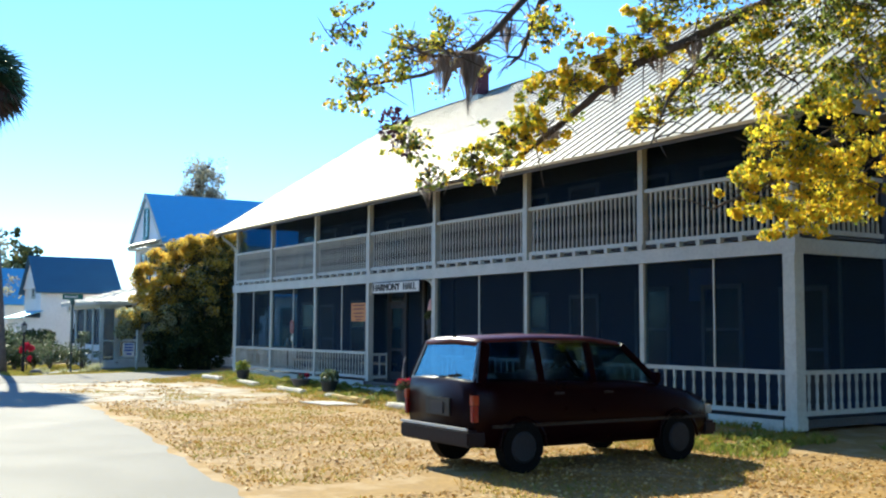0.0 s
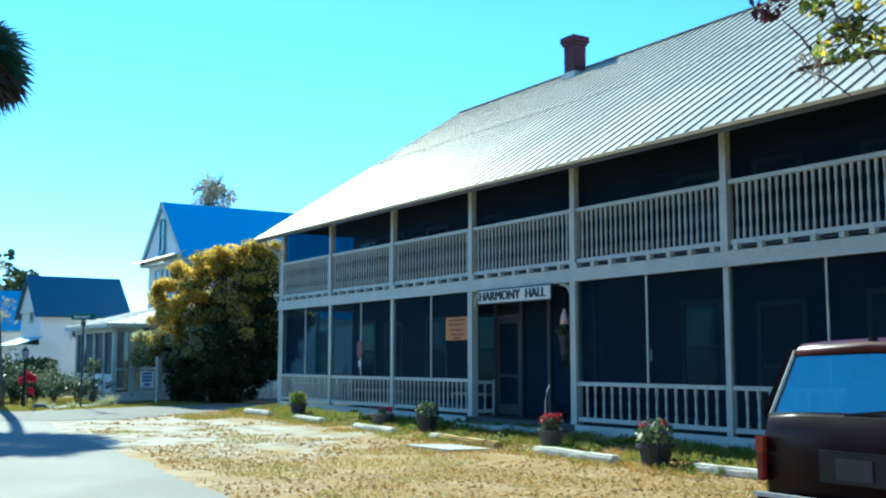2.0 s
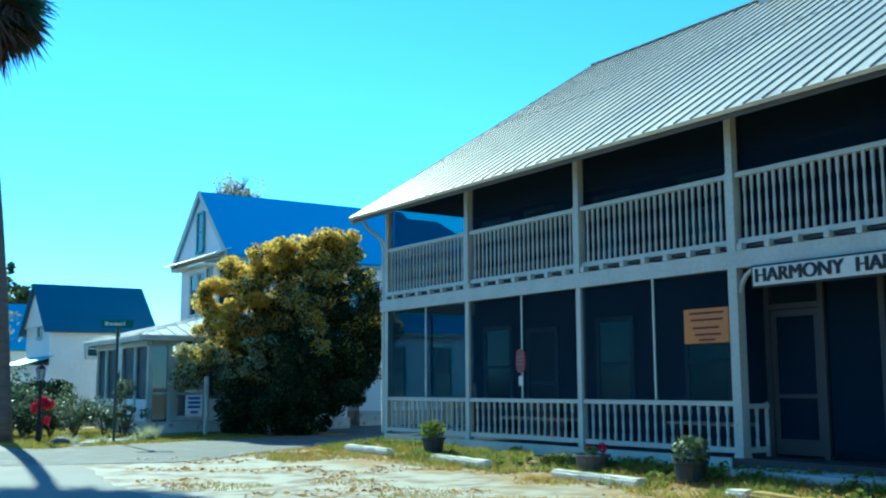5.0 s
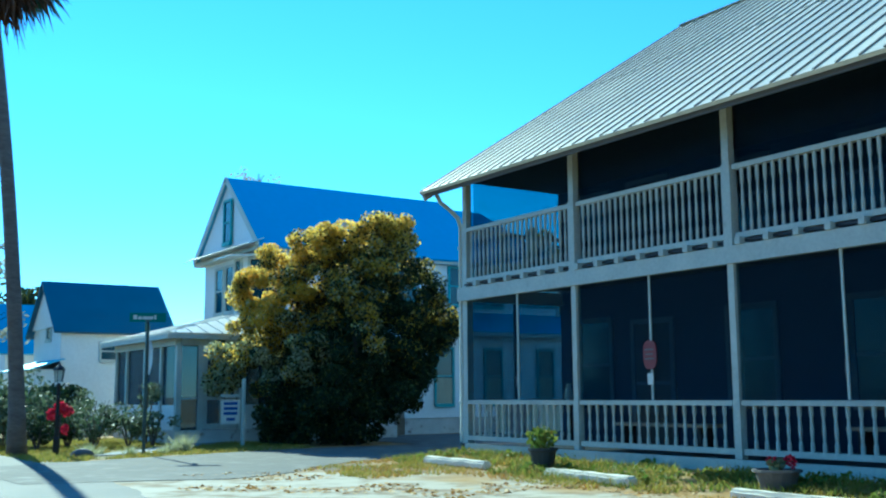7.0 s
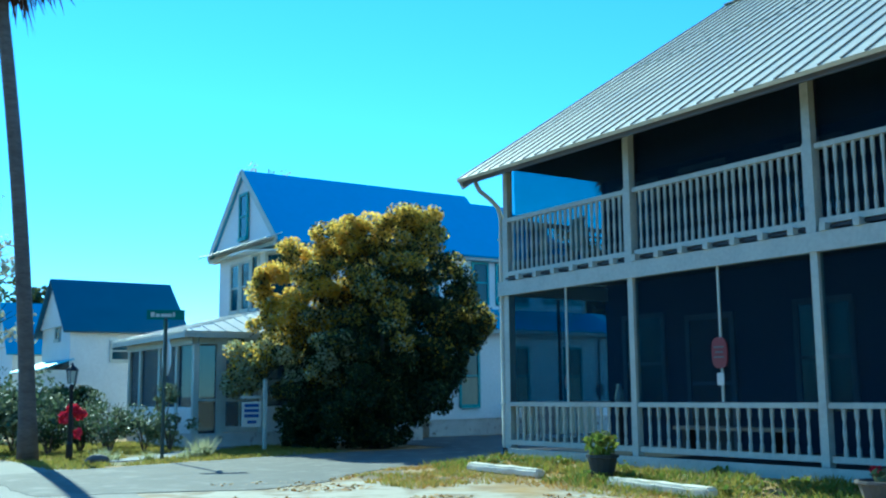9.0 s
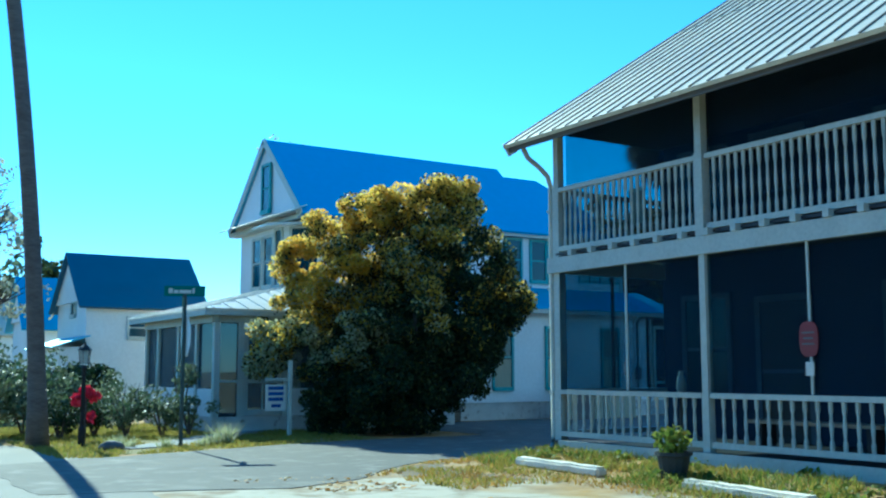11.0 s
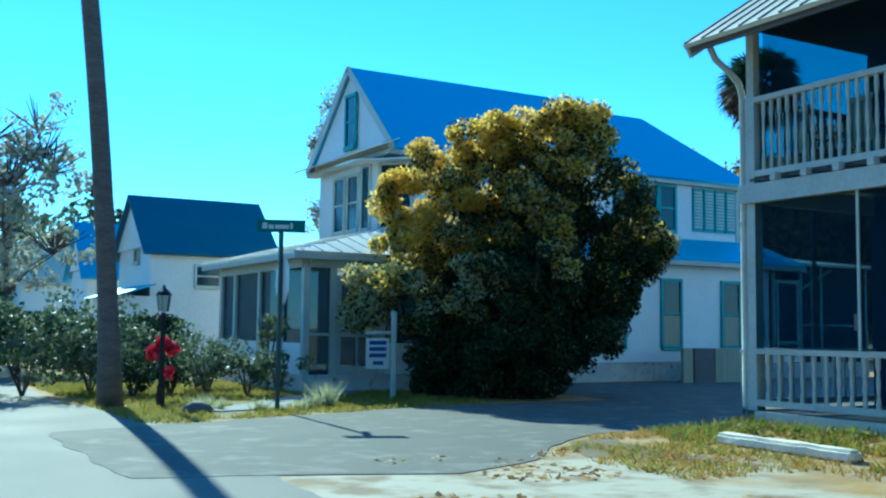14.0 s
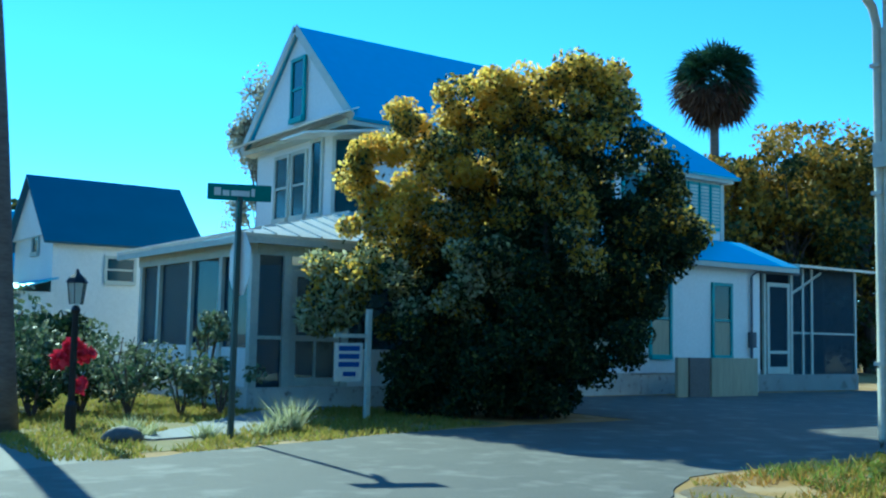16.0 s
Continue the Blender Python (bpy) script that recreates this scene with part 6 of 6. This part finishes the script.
def shrub(at, r, h, leaf, label, n=700, size=0.06, clumps=9):
    x, y = at
    z = -0.16
    t = thing("shrub", (x, y, z), label, "shrub", group="shrubs in the corner garden")
    bm = bmesh.new()
    for k in range(6):
        a = k * 1.05 + x
        tube(bm, [(x, y, z - 0.05), (x + r * 0.3 * math.cos(a), y + r * 0.3 * math.sin(a), z + h * 0.5), (x + r * 0.6 * math.cos(a), y + r * 0.6 * math.sin(a), z + h * 0.85)], [0.02, 0.014, 0.006], 5)
    part("stem", bm, BARK, t)
    pts = [ball_points((x + rng.normal() * r * 0.45, y + rng.normal() * r * 0.45, z + h * rng.uniform(0.3, 0.85)), r * rng.uniform(0.3, 0.5), n // clumps, 0.9, 0.1) for _ in range(clumps)]
    pts = np.concatenate(pts)
    pts = pts[pts[:, 2] > z]
    under(new("crown", leaves_data("crown", pts, size, [leaf])), t)


shrub((6.3, 45.2), 1.3, 1.9, SHRUB_LEAF, "tall pale-leaved garden shrub", 2200, 0.08, 16)
shrub((7.6, 45.6), 1.2, 1.8, SHRUB_LEAF, "tall pale-leaved garden shrub", 2000, 0.08, 14)
shrub((4.9, 46.0), 1.4, 2.0, GREEN_LEAF, "dense dark green garden shrub", 1800, 0.09, 14)
shrub((9.4, 43.9), 0.6, 1.05, SHRUB_LEAF, "leafy rose bush by the porch", 800, 0.06, 9)
shrub((10.1, 43.6), 0.55, 0.95, SHRUB_LEAF, "leafy rose bush by the porch", 700, 0.06, 9)
shrub((10.75, 44.3), 0.4, 1.8, SHRUB_LEAF, "tall climbing rose at the porch corner", 600, 0.06, 10)
shrub((8.9, 44.6), 0.7, 0.9, GREEN_LEAF, "low dark garden shrub", 700, 0.07, 9)
shrub((8.0, 43.8), 0.5, 0.7, GREEN_LEAF, "low dark garden shrub", 500, 0.06, 8)
for x, y, r, h in ((11.0, 53.6, 1.0, 1.7), (9.8, 53.0, 1.1, 1.6), (8.4, 52.4, 1.2, 1.6), (7.0, 51.6, 1.2, 1.7), (5.6, 51.0, 1.3, 1.7)):
    shrub((x, y), r, h, GREEN_LEAF, "dark hedge shrub before the cottage", 1500, 0.11, 12)
shrub((9.9, 46.2), 0.75, 1.35, SHRUB_LEAF, "tall leafy rose bush beside the porch", 1100, 0.06, 11)
shrub((10.6, 43.3), 0.4, 0.9, SHRUB_LEAF, "leafy rose bush by the porch", 500, 0.06, 8)
shrub((9.9, 50.5), 1.0, 1.4, SHRUB_LEAF, "leafy shrub beside the porch", 900, 0.08, 9)
shrub((8.6, 50.0), 1.1, 1.3, GREEN_LEAF, "dark hedge shrub before the cottage", 900, 0.09, 9)


def tuft(x, y, tall, n, label):
    t = thing("grass_tuft", (x, y, -0.16), label, "grass tuft", group="grass tufts by the path")
    a = rng.uniform(0, 6.28, n)
    r = rng.uniform(0, 0.13, n)
    feet = np.stack([x + r * np.cos(a), y + r * np.sin(a), np.full(n, -0.17)], 1)
    under(new("blade_clump", blades_data("blade_clump", feet, tall, 0.012, [PALE_TIP], 0.5)), t)


for x, y, h, n in ((10.5, 40.75, 0.42, 190), (10.15, 40.5, 0.3, 120), (8.3, 40.55, 0.28, 170), (9.15, 40.35, 0.22, 90), (9.85, 40.3, 0.2, 70), (8.6, 40.75, 0.2, 80)):
    tuft(x, y, h, n, "spiky pale ornamental grass tuft")
stone = bmesh.new()
bmesh.ops.create_icosphere(stone, subdivisions=2, radius=0.16, matrix=Matrix.Translation((8.15, 40.25, -0.1)) @ Matrix.Diagonal((1.5, 0.9, 0.7, 1)))
for v in stone.verts:
    v.co += v.normal * noise.noise(v.co * 6) * 0.04
solid("garden_stone", stone, GREY_POT, "grey rough stone lying at the lawn edge", "stone", smooth=True)


def scatter(n, x0, x1, y0, y1, test):
    out = []
    while len(out) < n:
        x, y = rng.uniform(x0, x1), rng.uniform(y0, y1)
        if test(x, y):
            out.append((x, y, rise(x, y)))
    return np.array(out)


def road_edge(y):
    return 4.1 + 0.135 * (y - 9.4) if y < 24 else 6.1 + 0.06 * (y - 24)


def patchy(x, y, s, cut):
    return noise.noise((x * s, y * s, 2.0)) > cut


def in_lot(x, y):
    return x > road_edge(y) + 0.15


leaf_pts = scatter(24000, 3.8, 12.6, 4, 24, lambda x, y: in_lot(x, y) and patchy(x, y, 0.5, -0.35 + max(0, y - 16) * 0.06))
leaf_pts[:, 2] += 0.012
tagged(new("fallen_leaves", leaves_data("fallen_leaves", leaf_pts, 0.042, [FALLEN], flat=0.85, long=1.3)), "brown and golden fallen leaves on the lot", "fallen leaves", kind="stuff")
strip = scatter(15000, 11.2, 13.6, 8, 35, lambda x, y: x > 11.2 + max(0, y - 16) * 0.045 and patchy(x, y, 0.9, -0.02))
tagged(new("weeds", blades_data("weeds", strip, 0.12, 0.013, [GREEN_GRASS, GRASS], 0.6)), "green weeds and grass along the hall's foot", "grass", kind="stuff")
gold = scatter(11000, 10.6, 13.4, 9, 34, lambda x, y: x > 10.8 + max(0, y - 16) * 0.045 and patchy(x + 3, y, 0.8, -0.05))
tagged(new("dry_weeds", blades_data("dry_weeds", gold, 0.08, 0.012, [STRAW, GRASS], 0.8)), "golden dry grass and weeds beside the wheel stops", "grass", kind="stuff")
weed = scatter(260, 11.4, 13.55, 9, 34.5, lambda x, y: x > 11.5 + max(0, y - 16) * 0.045 and patchy(x, y + 9, 0.8, 0.0))
weed = np.concatenate([ball_points((x, y, z + 0.05), rng.uniform(0.06, 0.16), 26, 0.6, 0.1) for x, y, z in weed])
tagged(new("leafy_weeds", leaves_data("leafy_weeds", weed[weed[:, 2] > -0.15], 0.05, [GREEN_GRASS], flat=0.5)), "low leafy yellow-green weeds along the hall's foot", "weeds", kind="stuff")
dry = scatter(14000, 4.2, 12.2, 6, 30, lambda x, y: in_lot(x, y) and patchy(x + 7, y, 0.6, 0.0 + max(0, y - 22) * 0.06))
tagged(new("dry_grass", blades_data("dry_grass", dry, 0.05, 0.01, [STRAW, GRASS], 0.8)), "short dry yellow grass on the lot", "grass", kind="stuff")
isle = scatter(3600, 10.0, 13.7, 31.5, 35.1, lambda x, y: patchy(x, y, 1.1, -0.2) and y < 35.0 and x > 9.6 + (35 - y) * 0.1 and (x - 10.2) > (y - 33.8) * 1.2)
tagged(new("corner_grass", blades_data("corner_grass", isle, 0.07, 0.012, [STRAW, GRASS], 0.6)), "yellow-green grass at the street corner", "grass", kind="stuff")
lawn = scatter(22000, 6.9, 13.6, 38.4, 49, lambda x, y: y > 38.6 + abs(x - 7.5) * 0.32 and not (8.2 < x < 12.6 and abs(y - 41.2 - (x - 9.55) * 1.05) < 0.55 + 0.12 * max(0, 9.6 - x)) and (x < 11.4 or y < 44.2) and patchy(x, y, 0.8, -0.4))
tagged(new("lawn", blades_data("lawn", lawn, 0.08, 0.013, [GRASS], 0.6)), "sunlit yellow-green lawn in the corner garden", "grass", kind="stuff")


def tree(at, tall, crown_r, leaf, label, lobes=9, n=2600, size=0.3, thick=0.25, squash=0.8, low=0.45, bare=False, tips=None):
    global rng
    rng = np.random.default_rng(int(abs(at[0] * 31 + at[1] * 7 + 500)))
    x, y = at
    z = -0.2
    t = thing("tree", (x, y, z), label, "tree")
    bm = bmesh.new()
    tube(bm, [(x, y, z), (x + 0.1, y, z + tall * 0.3), (x - 0.1, y + 0.1, z + tall * 0.6)], [thick, thick * 0.75, thick * 0.4], 8)
    heads = []
    for k in range(lobes):
        a, u = rng.uniform(0, 6.28), rng.uniform(low, 0.95)
        rr = crown_r * rng.uniform(0.3, 0.8)
        p = (x + rr * math.cos(a), y + rr * math.sin(a), z + tall * u)
        heads.append(p)
        tube(bm, [(x, y, z + tall * min(0.55, u * 0.6)), ((x + p[0]) / 2, (y + p[1]) / 2, z + tall * u * 0.85), p], [thick * 0.35, thick * 0.18, 0.02], 5)
        if bare:
            for _ in range(12):
                d = Vector((rng.normal(), rng.normal(), abs(rng.normal()) + 0.3)).normalized() * crown_r * 0.5
                tube(bm, [p, Vector(p) + d * 0.5, Vector(p) + d], [0.035, 0.025, 0.01], 4)
    part("trunk", bm, BARK, t)
    pts, kinds = [], []
    for p in heads:
        for _ in range(7):
            q = np.array(p) + rng.normal(size=3) * crown_r * 0.22
            m = n // (lobes * 7)
            pts.append(ball_points(q, crown_r * rng.uniform(0.13, 0.26), m, squash, 0.1))
            # Higher clumps take the tip colour: sunlit tops and shaded undersides by leaf colour.
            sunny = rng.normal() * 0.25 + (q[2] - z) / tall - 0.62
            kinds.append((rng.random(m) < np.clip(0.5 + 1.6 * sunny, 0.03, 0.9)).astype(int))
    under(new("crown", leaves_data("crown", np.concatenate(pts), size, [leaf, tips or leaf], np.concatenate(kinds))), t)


tree((28.2, 80.0), 15.8, 1.9, PALE_LEAF, "slender half-bare tree behind the house", 26, 9000, 0.13, 0.16, squash=1.7, low=0.5, bare=True)
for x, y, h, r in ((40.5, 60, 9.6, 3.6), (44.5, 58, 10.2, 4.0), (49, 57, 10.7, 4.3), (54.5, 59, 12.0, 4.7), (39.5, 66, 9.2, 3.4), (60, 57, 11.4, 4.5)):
    tree((x, y), h, r, FAR_GREEN, "broad tree behind the house, leaves coloured sunlit above and dark below", 28, 24000, 0.17, 0.3, low=0.1, tips=FAR_GOLD)
for x, y, h, r in ((16.5, 92, 8.6, 3.0), (19.5, 95, 7.8, 3.0), (12, 98, 8.0, 3.2), (24, 100, 7.2, 3.5)):
    tree((x, y), h, r, FAR_GREEN, "dark rounded tree in the distance", 9, 1600, 0.36, 0.25, low=0.3)
tree((7.9, 62), 8.6, 2.6, PALE_LEAF, "half-bare tree beside the street, haze put into its pale leaves", 14, 3400, 0.15, 0.14, low=0.3, bare=True)
tree((9.2, 76), 6.5, 3.4, SHRUB_LEAF, "leafy tree beside the street in the distance", 11, 2600, 0.24, 0.25, low=0.2)
tree((12.5, 84), 7.5, 3.0, SHRUB_LEAF, "leafy tree beside the street in the distance", 11, 2200, 0.26, 0.25, low=0.2)
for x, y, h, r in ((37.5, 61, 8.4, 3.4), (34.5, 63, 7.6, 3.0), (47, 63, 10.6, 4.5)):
    tree((x, y), h, r, FAR_GREEN, "broad tree behind the house, leaves coloured sunlit above and dark below", 24, 16000, 0.18, 0.3, low=0.1, tips=FAR_GOLD)
# Added tree row, never in view: cuts low skylight on the hall's front.
for y in (-12, -2, 8, 18, 28, 38):
    tree((-13.5 + 1.5 * math.sin(y), y), 11.5, 5.0, FAR_LEAF, "unseen added tree across the street, blocking low sky", 14, 4200, 0.5, 0.35, low=0.1)
# Added trees, never in view: cut skylight on the van and hall's near end.
for x, y, h in ((14, -13, 12.5), (22, -12, 12), (21, -2, 11)):
    tree((x, y), h, 5.2, FAR_LEAF, "unseen added tree behind the camera, blocking sky", 15, 4600, 0.5, 0.38, low=0.1)

litter = scatter(2600, 6.5, 12.0, 19, 34, lambda x, y: in_lot(x, y) and patchy(x, y + 3, 0.8, 0.1))
litter[:, 2] += 0.008
tagged(new("leaf_litter", leaves_data("leaf_litter", litter, 0.06, [FALLEN], flat=0.9, long=1.4)), "brown leaf litter lying on the sand", "leaf litter", kind="stuff")
